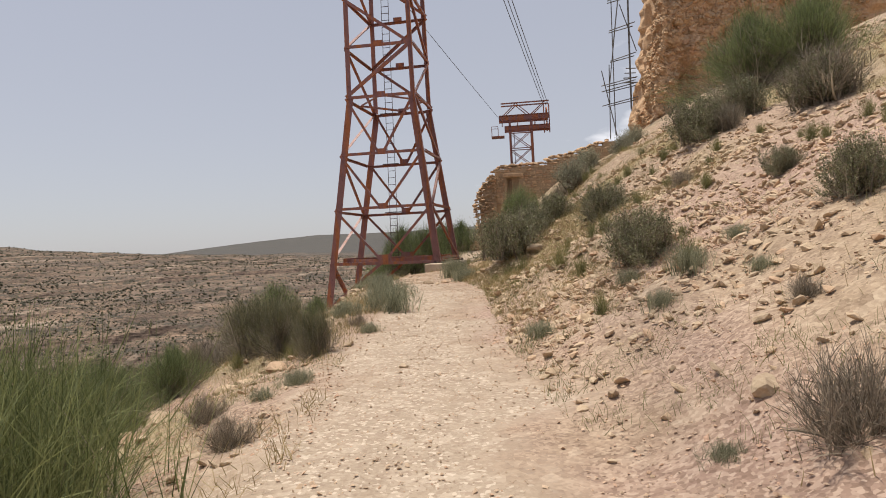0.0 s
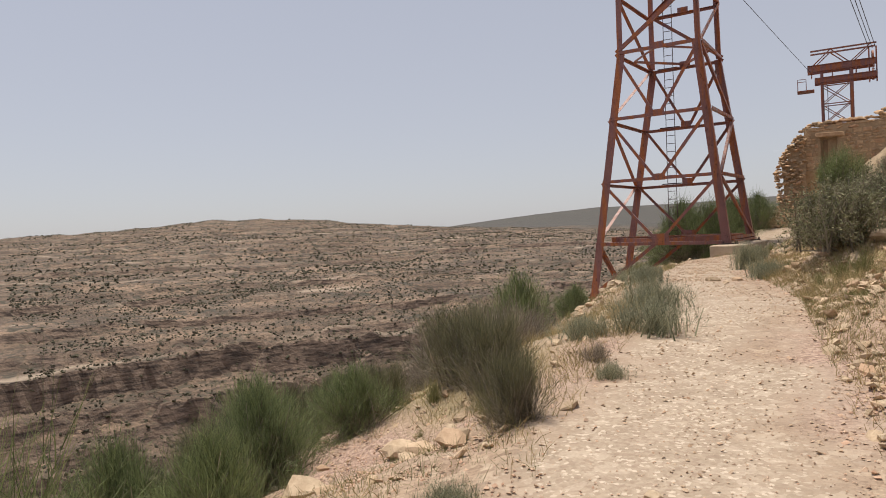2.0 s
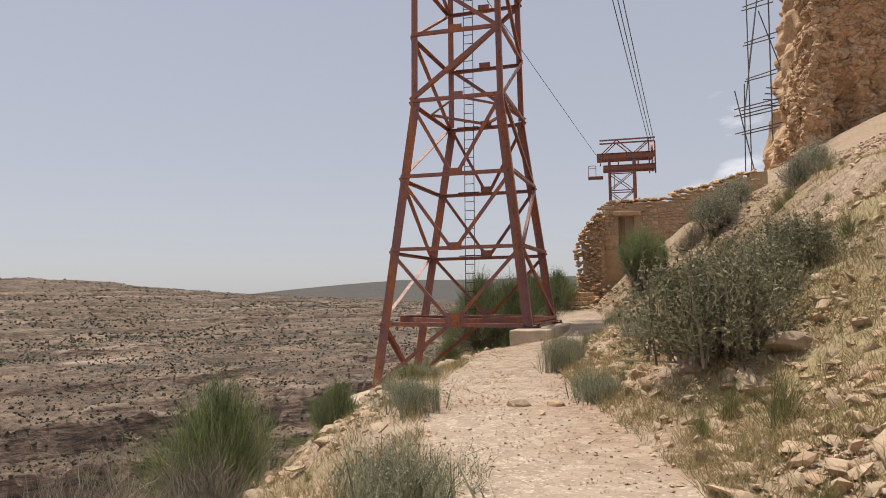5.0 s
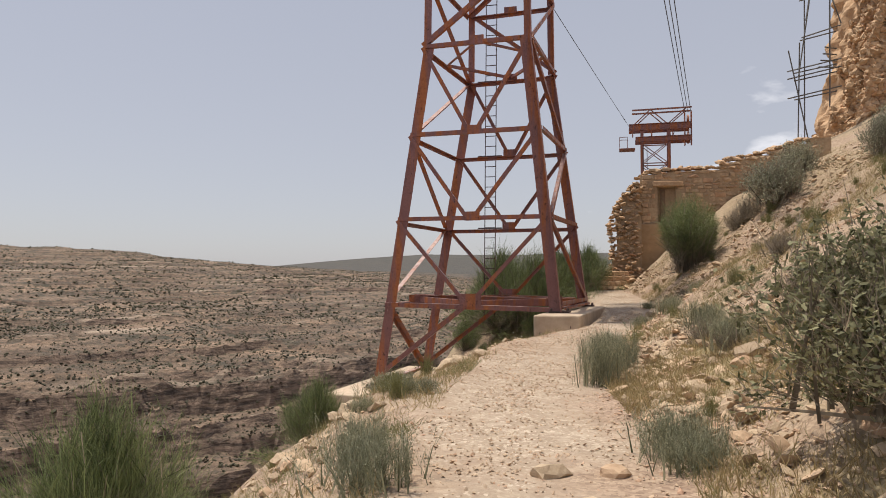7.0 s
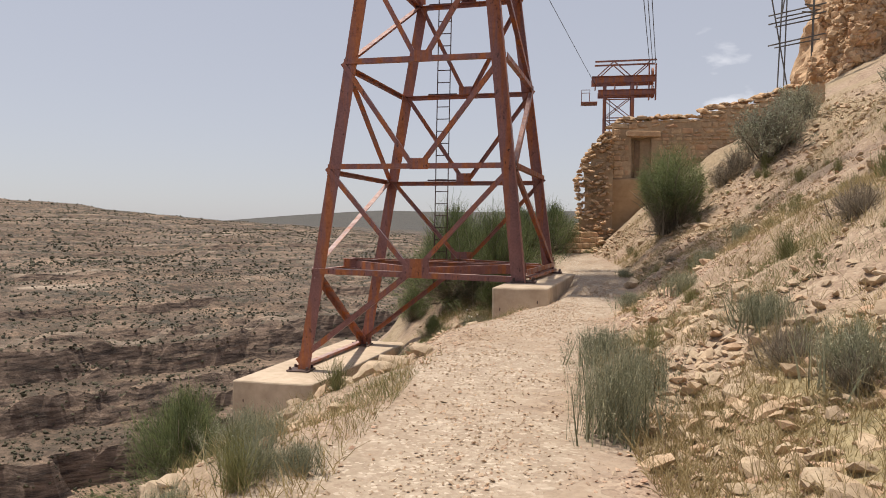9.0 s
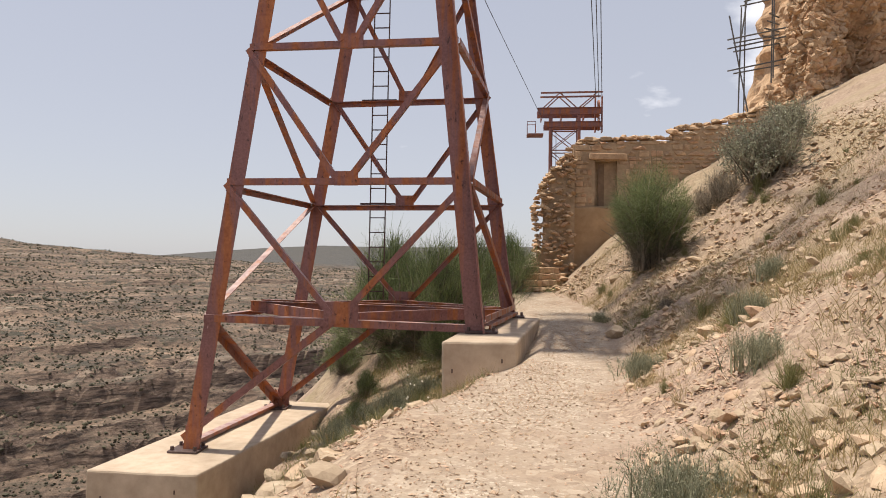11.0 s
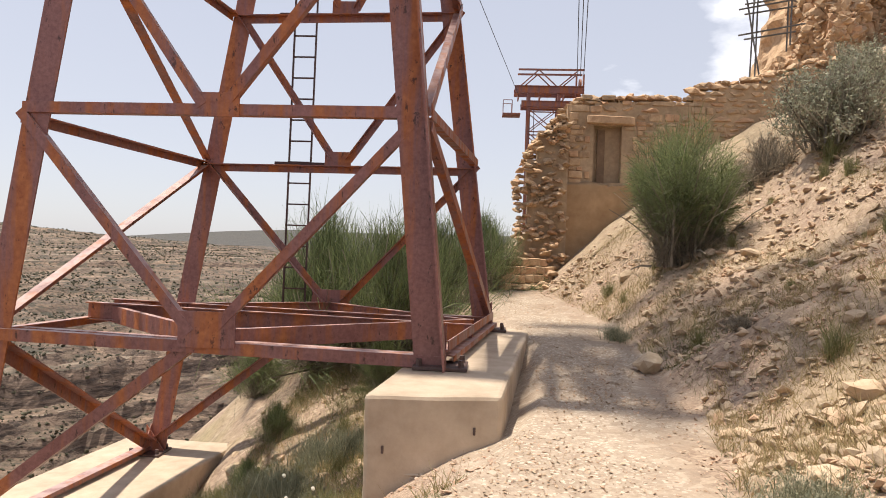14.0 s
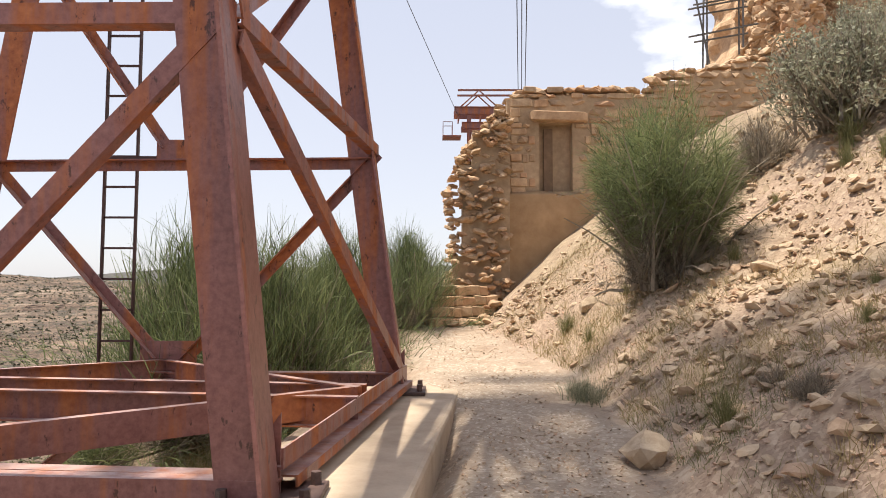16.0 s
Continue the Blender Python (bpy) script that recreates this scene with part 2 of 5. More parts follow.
    for size, lo, hi in ((0.95, 0.24, 0.31), (0.42, 0.30, 0.36), (0.24, 0.30, 0.34)):
        bush = n.new("ShaderNodeTexVoronoi")
        bush.inputs["Scale"].default_value = size
        l.new(coords(n, l, (1, 1, 0.6)), bush.inputs["Vector"])
        tone = n.new("ShaderNodeMath"); tone.operation = "MULTIPLY"
        l.new(ramp(n, l, bush.outputs["Distance"], (lo, (0.95, 0.95, 0.95)), (hi, (0, 0, 0))), tone.inputs[0])
        l.new(ramp(n, l, thick, (0.34, (0.45, 0.45, 0.45)), (0.55, (1, 1, 1))), tone.inputs[1])
        grown = n.new("ShaderNodeMath"); grown.operation = "MULTIPLY"
        l.new(tone.outputs[0], grown.inputs[0]); l.new(level.outputs[0], grown.inputs[1])
        earth = mixed(n, l, grown.outputs[0], earth, (0.055, 0.052, 0.036))
    earth = mixed(n, l, attribute(n, "ledge"), earth, (0.40, 0.315, 0.235))
    # slate-dark haze of the distant ridge, put into the earth colour
    earth = mixed(n, l, attribute(n, "ridge_haze"), earth, (0.062, 0.062, 0.058))
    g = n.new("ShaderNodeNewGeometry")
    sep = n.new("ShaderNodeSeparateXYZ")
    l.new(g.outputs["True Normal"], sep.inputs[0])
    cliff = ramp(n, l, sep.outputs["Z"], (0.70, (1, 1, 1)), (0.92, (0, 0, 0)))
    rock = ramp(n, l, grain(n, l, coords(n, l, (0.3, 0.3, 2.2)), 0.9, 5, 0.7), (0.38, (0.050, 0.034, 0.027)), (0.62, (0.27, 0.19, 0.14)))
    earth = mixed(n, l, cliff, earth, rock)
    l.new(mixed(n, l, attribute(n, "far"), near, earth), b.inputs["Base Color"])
    h = mixed(n, l, 0.5, mixed(n, l, 0.5, cells(flake), vor.outputs["Distance"]), mixed(n, l, 0.5, cells(chip), fine))
    bumped(n, l, b, h, 0.6, 0.022)
    near_bump = b.inputs["Normal"].links[0].from_node
    big_bump = n.new("ShaderNodeBump")
    big_bump.inputs["Strength"].default_value, big_bump.inputs["Distance"].default_value = 0.9, 1.0
    crag = n.new("ShaderNodeMath"); crag.operation = "MULTIPLY"
    l.new(grain(n, l, coords(n, l, (1, 1, 2.2)), 0.45, 7, 0.72), crag.inputs[0]); l.new(attribute(n, "far"), crag.inputs[1])
    l.new(crag.outputs[0], big_bump.inputs["Height"])
    l.new(big_bump.outputs[0], near_bump.inputs["Normal"])
    return m


def make_stone(name, dark, light, scale=9.0, rough=0.9):
    m, n, l, b = material(name, rough)
    o = n.new("ShaderNodeObjectInfo")
    g = n.new("ShaderNodeNewGeometry")
    v = coords(n, l)
    c = ramp(n, l, grain(n, l, v, scale, 6, 0.68), (0.3, dark), (0.7, light))
    r = n.new("ShaderNodeMath"); r.operation = "ADD"
    l.new(o.outputs["Random"], r.inputs[0]); l.new(g.outputs["Random Per Island"], r.inputs[1])
    f = n.new("ShaderNodeMath"); f.operation = "FRACT"
    l.new(r.outputs[0], f.inputs[0])
    tone = ramp(n, l, f.outputs[0], (0.0, (0.76, 0.70, 0.64)), (0.4, (0.98, 0.93, 0.86)), (0.75, (1.1, 1.0, 0.9)), (1.0, (0.98, 0.80, 0.70)))
    l.new(mixed(n, l, 1.0, c, tone, "MULTIPLY"), b.inputs["Base Color"])
    bumped(n, l, b, grain(n, l, v, scale * 4, 5, 0.7), 0.5, 0.02 if scale < 10 else 0.003)
    return m


def make_plant(name, low, high, rough=0.75):
    m, n, l, b = material(name, rough)
    g = n.new("ShaderNodeNewGeometry")
    o = n.new("ShaderNodeObjectInfo")
    c = ramp(n, l, g.outputs["Random Per Island"], (0.0, low), (1.0, high))
    tone = ramp(n, l, o.outputs["Random"], (0.0, (0.85, 0.85, 0.8)), (1.0, (1.12, 1.08, 1.0)))
    l.new(mixed(n, l, 1.0, c, tone, "MULTIPLY"), b.inputs["Base Color"])
    thin = n.new("ShaderNodeBsdfTranslucent")
    both = n.new("ShaderNodeMixShader")
    both.inputs[0].default_value = 0.35
    l.new(b.inputs["Base Color"].links[0].from_socket, thin.inputs["Color"])
    l.new(b.outputs[0], both.inputs[1]); l.new(thin.outputs[0], both.inputs[2])
    l.new(both.outputs[0], n["Material Output"].inputs["Surface"])
    return m


def make_steel():
    m, n, l, b = material("red_oxide_paint", 0.5)
    v = coords(n, l)
    base = ramp(n, l, grain(n, l, v, 2.2, 5), (0.3, (0.165, 0.058, 0.050)), (0.7, (0.285, 0.122, 0.108)))
    base = mixed(n, l, 0.5, base, ramp(n, l, grain(n, l, v, 22, 5, 0.7), (0.35, (0.14, 0.050, 0.043)), (0.65, (0.33, 0.155, 0.138))))
    streak = grain(n, l, coords(n, l, (4, 4, 0.35)), 1.0, 5, 0.6)
    rust = ramp(n, l, grain(n, l, v, 14, 5, 0.7), (0.3, (0.27, 0.075, 0.024)), (0.7, (0.50, 0.175, 0.055)))
    worn = ramp(n, l, streak, (0.46, (0, 0, 0)), (0.60, (0.9, 0.9, 0.9)))
    c = mixed(n, l, worn, base, rust)
    scab = ramp(n, l, grain(n, l, coords(n, l, (5, 5, 2.2)), 2.6, 5, 0.75), (0.60, (0, 0, 0)), (0.65, (0.9, 0.9, 0.9)))
    c = mixed(n, l, scab, c, (0.065, 0.024, 0.018))
    # sun and sky sheen painted into the colour: upward faces turn pale pink
    g = n.new("ShaderNodeNewGeometry")
    sep = n.new("ShaderNodeSeparateXYZ")
    l.new(g.outputs["True Normal"], sep.inputs[0])
    lie = n.new("ShaderNodeMath"); lie.operation = "MULTIPLY"
    l.new(ramp(n, l, sep.outputs["Z"], (0.3, (0, 0, 0)), (0.8, (0.8, 0.8, 0.8))), lie.inputs[0])
    l.new(ramp(n, l, grain(n, l, v, 6, 4, 0.6), (0.35, (0.2, 0.2, 0.2)), (0.6, (1, 1, 1))), lie.inputs[1])
    c = mixed(n, l, lie.outputs[0], c, (0.48, 0.34, 0.30))
    l.new(c, b.inputs["Base Color"])
    l.new(ramp(n, l, worn, (0.0, (0.40, 0.40, 0.40)), (0.8, (0.72, 0.72, 0.72))), b.inputs["Roughness"])
    bumped(n, l, b, grain(n, l, v, 60, 4, 0.7), 0.25, 0.004)
    return m


def make_plain(name, dark, light, scale=6, rough=0.9, metal=0.0, relief=0.01):
    m, n, l, b = material(name, rough, metal)
    v = coords(n, l)
    a = ramp(n, l, grain(n, l, v, scale, 6, 0.65), (0.3, dark), (0.7, light))
    c = ramp(n, l, grain(n, l, v, scale * 0.15, 3), (0.35, (0.78, 0.76, 0.72)), (0.65, (1.08, 1.06, 1.03)))
    l.new(mixed(n, l, 1.0, a, c, "MULTIPLY"), b.inputs["Base Color"])
    bumped(n, l, b, grain(n, l, v, scale * 6, 5, 0.7), 0.4, relief)
    return m


M_GROUND = make_ground()
M_ROCK = make_stone("limestone_rock", (0.36, 0.275, 0.19), (0.57, 0.47, 0.355), 7)
M_GRAVEL = make_stone("limestone_gravel", (0.36, 0.255, 0.19), (0.60, 0.47, 0.37), 14)
M_CHIP = make_stone("pale_path_chips", (0.38, 0.29, 0.21), (0.57, 0.46, 0.355), 14)
M_WALL = make_stone("ochre_wall_stone", (0.35, 0.24, 0.15), (0.58, 0.44, 0.30), 6)
M_MORTAR = make_plain("earth_mortar", (0.35, 0.245, 0.155), (0.50, 0.37, 0.24), 9)
M_PLASTER = make_plain("ochre_earth_plaster", (0.36, 0.225, 0.12), (0.50, 0.335, 0.19), 3, relief=0.015)
M_CONCRETE = make_plain("cast_concrete", (0.44, 0.34, 0.25), (0.58, 0.47, 0.36), 4, 0.85)
M_STEEL = make_steel()
M_BOLT = make_plain("weathered_bolt_steel", (0.06, 0.035, 0.03), (0.13, 0.08, 0.07), 20, 0.6)
M_LADDER = make_plain("dark_ladder_steel", (0.045, 0.02, 0.02), (0.09, 0.04, 0.035), 12, 0.6)
M_CABLE = make_plain("steel_wire_rope", (0.05, 0.05, 0.055), (0.10, 0.10, 0.11), 40, 0.5, 0.6)
M_POLE = make_plain("grey_scaffold_pole", (0.07, 0.065, 0.06), (0.15, 0.14, 0.13), 12, 0.6)
M_WOOD = make_plain("old_dark_wood", (0.14, 0.09, 0.055), (0.24, 0.16, 0.10), 8, 0.85)
M_BROOM = make_plant("green_broom_twigs", (0.055, 0.075, 0.03), (0.285, 0.335, 0.155))
M_DARKBROOM = make_plant("dark_green_twigs", (0.06, 0.062, 0.034), (0.235, 0.225, 0.13))
M_GRASS = make_plant("tall_green_grass", (0.055, 0.075, 0.025), (0.27, 0.30, 0.13))
M_TWIG = make_plant("grey_bare_twigs", (0.09, 0.072, 0.056), (0.40, 0.345, 0.28))
M_SAGE = make_plant("grey_green_leaves", (0.11, 0.118, 0.07), (0.44, 0.44, 0.32))
M_PALE = make_plant("pale_grey_leaves", (0.20, 0.21, 0.14), (0.52, 0.52, 0.40))
M_LEAF = make_plant("small_dark_leaves", (0.07, 0.078, 0.04), (0.33, 0.33, 0.20))
M_STRAW = make_plant("dry_straw", (0.27, 0.205, 0.10), (0.50, 0.40, 0.225))
M_WEED = make_plant("olive_weed", (0.14, 0.145, 0.055), (0.27, 0.26, 0.12))
M_SCRUB = make_plant("distant_scrub", (0.055, 0.053, 0.034), (0.14, 0.13, 0.085))
M_BLOOM = make_plant("pale_seed_heads", (0.55, 0.52, 0.45), (0.75, 0.72, 0.66))

# ---- making meshes ----
def link_mesh(name, verts, faces, mat, parent=None, label="", smooth=False):
    me = bpy.data.meshes.new(name)
    me.from_pydata(np.asarray(verts, float).tolist() if isinstance(verts, np.ndarray) else verts, [],
                   faces.tolist() if isinstance(faces, np.ndarray) else faces)
    me.materials.append(mat)
    if smooth:
        me.shade_smooth()
    me.update()
    ob = new(name, me)
    if parent is not None:
        ob.parent = parent
    if label:
        tagged(ob, label)
    return ob


def part(name, bm, mat, parent=None, label="", smooth=False):
    me = bpy.data.meshes.new(name)
    bm.normal_update()
    bm.to_mesh(me)
    bm.free()
    me.materials.append(mat)
    if smooth:
        me.shade_smooth()
    ob = new(name, me)
    if parent is not None:
        ob.parent = parent
    if label:
        tagged(ob, label)
    return ob


def thing(name, place, label, category, group="", kind=""):
    ob = new(name)
    ob.empty_display_size = 0.1
    ob.matrix_world = Matrix.Translation(place) if not isinstance(place, Matrix) else place
    return tagged(ob, label, category, group, kind)


def angle_profile(w, t):
    return [(0, 0), (w, 0), (w, t), (t, t), (t, w), (0, w)]


def channel_profile(w, d, t):
    return [(-w / 2, 0), (w / 2, 0), (w / 2, d), (w / 2 - t, d), (w / 2 - t, t), (-w / 2 + t, t), (-w / 2 + t, d), (-w / 2, d)]


def box_profile(w, d):
    return [(-w / 2, -d / 2), (w / 2, -d / 2), (w / 2, d / 2), (-w / 2, d / 2)]


def extrude(profile, p, q, first):
    """A bar of the profile from p to q; first is the way that the profile's first axis points, nearly."""
    p, q = Vector(p), Vector(q)
    way = (q - p).normalized()
    a = Vector(first) - way * way.dot(Vector(first))
    a.normalize()
    c = way.cross(a)
    n = len(profile)
    verts = [tuple(o + a * x + c * y) for o in (p, q) for x, y in profile]
    faces = [(k, (k + 1) % n, n + (k + 1) % n, n + k) for k in range(n)] + [tuple(range(n))[::-1], tuple(range(n, 2 * n))]
    return verts, faces


def bar(name, profile, p, q, first, mat, parent, label="", base=(0, 0, 0)):
    o = Vector(base)
    v, f = extrude(profile, Vector(p) - o, Vector(q) - o, first)
    return link_mesh(name, v, f, mat, parent, label)


def rounded_box(size, bevel=0.02, segments=2, jitter=0.0, seed=0):
    bm = bmesh.new()
    bmesh.ops.create_cube(bm, size=1)
    bmesh.ops.scale(bm, vec=size, verts=bm.verts)
    if bevel:
        bmesh.ops.bevel(bm, geom=bm.edges[:], offset=bevel, segments=segments, affect="EDGES", profile=0.6)
    if jitter:
        for v in bm.verts:
            v.co += Vector([jitter * noise.noise(v.co * 2.3 + Vector((seed * 7.1, k * 13.0, seed))) for k in range(3)])
    return bm


def rock_mesh(name, seed, mat, flat=0.62, detail=2):
    bm = bmesh.new()
    bmesh.ops.create_icosphere(bm, subdivisions=detail, radius=0.5)
    rnd = random.Random(seed)
    cuts = [(Vector((rnd.gauss(0, 1), rnd.gauss(0, 1), rnd.gauss(0, 1))).normalized(), rnd.uniform(0.27, 0.42)) for _ in range(9)]
    for v in bm.verts:
        for way, far in cuts:
            d = v.co.dot(way) - far
            if d > 0:
                v.co -= way * d
        v.co += v.co * 0.22 * noise.noise(v.co * 4 + Vector((seed, 0, 0)))
        v.co.z *= flat
    me = bpy.data.meshes.new(name)
    bm.normal_update()
    bm.to_mesh(me)
    bm.free()
    me.materials.append(mat)
    return me


ICO = bmesh.new()
bmesh.ops.create_icosphere(ICO, subdivisions=1, radius=0.5)
BALL_V = np.array([v.co[:] for v in ICO.verts])
BALL_F = np.array([[v.index for v in f.verts] for f in ICO.faces])
ICO.free()


CHIP_V = np.array([(0.5, 0, 0), (0, 0.5, 0), (-0.5, 0, 0), (0, -0.5, 0), (0, 0, 0.5), (0, 0, -0.5)])
CHIP_F = np.array([(0, 1, 4), (1, 2, 4), (2, 3, 4), (3, 0, 4), (1, 0, 5), (2, 1, 5), (3, 2, 5), (0, 3, 5)])


def scatter_stones(places, sizes, rng, flat=0.6, chips=False):
    """Many small angular stones in one set of arrays."""
    n = len(places)
    ICO_V, ICO_F = (CHIP_V, CHIP_F) if chips else (BALL_V, BALL_F)
    a = rng.uniform(0, 2 * np.pi, n)
    sc = sizes[:, None] * rng.uniform(0.6, 1.25, (n, 3)) * np.array([1, 1, flat])
    v = ICO_V[None] * (1 + rng.uniform(-0.45, 0.3, (n, len(ICO_V), 1))) * sc[:, None]
    tilt = rng.normal(0, 0.3, (n, 2))
    x = v[..., 0] * np.cos(a)[:, None] - v[..., 1] * np.sin(a)[:, None]
    y = v[..., 0] * np.sin(a)[:, None] + v[..., 1] * np.cos(a)[:, None]
    z = v[..., 2] + x * tilt[:, :1] + y * tilt[:, 1:]
    v = np.stack([x, y, z], -1) + places[:, None]
    f = ICO_F[None] + (np.arange(n) * len(ICO_V))[:, None, None]
    return v.reshape(-1, 3), f.reshape(-1, 3)


def blades(start, way, length, width, droop, rng, steps=3):
    """Thin bent stems: strips of quads that end in a point."""
    n = len(start)
    way = way / np.linalg.norm(way, axis=1, keepdims=True)
    side = np.cross(way, rng.normal(0, 1, (n, 3)))
    side /= np.linalg.norm(side, axis=1, keepdims=True) + 1e-9
    bend = np.stack([way[:, 0], way[:, 1], np.zeros(n)], 1) * 0.5 + np.array([0, 0, -1.0]) + rng.normal(0, 0.7, (n, 3))
    rows = []
    for k in range(steps + 1):
        s = k / steps
        c = start + way * (length * s)[:, None] + bend * (droop * length * s * s)[:, None]
        w = (width * (1 - 0.75 * s))[:, None] * side
        rows += [c - w, c + w]
    v = np.stack(rows, 1).reshape(-1, 3)
    m = 2 * (steps + 1)
    f = np.array([[2 * k, 2 * k + 1, 2 * k + 3, 2 * k + 2] for k in range(steps)])
    f = (f[None] + (np.arange(n) * m)[:, None, None]).reshape(-1, 4)
    return v, f


def branch_frame(rng, count, height, spread, foot):
    """Bent woody stems: points along each and the way at each point."""
    az = rng.uniform(0, 2 * np.pi, count)
    lean = np.abs(rng.normal(0, 1, count)) * spread
    way = np.stack([np.cos(az) * np.sin(lean), np.sin(az) * np.sin(lean), np.cos(lean)], 1)
    start = np.stack([rng.normal(0, foot, count), rng.normal(0, foot, count), np.full(count, -0.04)], 1)
    lean = np.minimum(lean, 1.35)
    length = height * rng.uniform(0.6, 1.0, count) * (1.05 - 0.22 * lean)
    return start, way, length


def make_shrub(name, seed, height, spread, foot, stems, twigs, twig_len, twig_w, stem_mat, twig_mat, label, category="shrub",
               droop=0.06, leaves=0, leaf=0.03, leaf_mat=None, low=0.3, group="", bare=0.0, dome=False, ball=0.0):
    """A shrub of woody stems with a brush of twigs, and small leaves where it has them."""
    rng = np.random.default_rng(seed)
    root = thing(name, (0, 0, 0), label, category, group)
    st, wy, ln = branch_frame(rng, stems, height, spread, foot)
    v, f = blades(st, wy, ln * 0.85, np.full(stems, 0.006 + 0.006 * height), np.full(stems, droop), rng, 4)
    link_mesh("stem", v, f, stem_mat, root)
    pick = rng.integers(0, stems, twigs)
    s = low + (0.98 - low) * rng.random(twigs) ** 0.7
    at = st[pick] + wy[pick] * (ln[pick] * s * 0.85)[:, None] + rng.normal(0, 0.045 * height, (twigs, 3))
    at[:, 2] = np.maximum(at[:, 2], 0.02)
    if dome:
        at[:, :2] *= np.interp(at[:, 2] / height, [0, 0.35, 0.65, 0.95], [1.5, 1.22, 0.92, 0.72])[:, None]
    if ball:
        mid = np.array([0, 0, 0.52 * height])
        q = (at - mid) / np.array([ball * height, ball * height, 0.42 * height])
        far = np.linalg.norm(q, axis=1)
        q = q * (np.where(far > 1, rng.uniform(0.8, 1.0, twigs) / far, 1))[:, None]
        at = mid + q * np.array([ball * height, ball * height, 0.42 * height])
        at[:, 2] = np.maximum(at[:, 2], 0.02)
    tw = 0.8 * wy[pick] + rng.normal(0, 0.38, (twigs, 3)) + np.array([0, 0, 0.35])
    if ball:
        tw = 0.5 * q + rng.normal(0, 0.45, (twigs, 3)) + np.array([0, 0, 0.5])
    v, f = blades(at, tw, twig_len * rng.uniform(0.4, 1.2, twigs), twig_w * rng.uniform(0.7, 1.3, twigs), rng.uniform(-0.5, 1.4, twigs) * droop * 1.6, rng, 3)
    link_mesh("twig", v, f, twig_mat, root)
    if bare:
        k = int(twigs * bare)
        pick = rng.integers(0, stems, k)
        bt = st[pick] + wy[pick] * (ln[pick] * 0.6 * rng.random(k))[:, None] + rng.normal(0, 0.03 * height, (k, 3))
        bt[:, 2] = np.maximum(bt[:, 2], 0.02)
        v, f = blades(bt, wy[pick] + rng.normal(0, 0.55, (k, 3)), twig_len * rng.uniform(0.5, 1.3, k), twig_w * rng.uniform(0.6, 1.1, k), rng.uniform(0, 0.5, k), rng, 3)
        link_mesh("dead_twig", v, f, M_TWIG, root, "grey dead twigs")
    if leaves:
        pick = rng.integers(0, twigs, leaves)
        c = at[pick] + (tw[pick] / np.linalg.norm(tw[pick], axis=1, keepdims=True)) * (twig_len * rng.uniform(0, 1, leaves))[:, None]
        a, b = rng.normal(0, 1, (leaves, 3)), rng.normal(0, 1, (leaves, 3))
        a *= (leaf * rng.uniform(0.6, 1.2, leaves) / np.linalg.norm(a, axis=1))[:, None]
        b *= (leaf * 0.5 / np.linalg.norm(b, axis=1))[:, None]
        v = np.stack([c - a, c + b, c + a, c - b], 1).reshape(-1, 3)
        link_mesh("leaf", v, np.arange(leaves * 4).reshape(-1, 4), leaf_mat or twig_mat, root)
    return root


def height_at(x, y):
    return float(land(x, y))

# ---- the ground, one sheet to the horizon ----
def spread_lines(lo, hi, step, left, right, grow, grow_up):
    mid = list(np.arange(lo, hi, step))
    out, s, x = [], step, lo
    while x > left:
        s *= grow; x -= s; out.append(x)
    up, s, x = [], step, mid[-1]
    while x < right:
        s *= grow_up; x += s; up.append(x)
    return np.array(out[::-1] + mid + up)


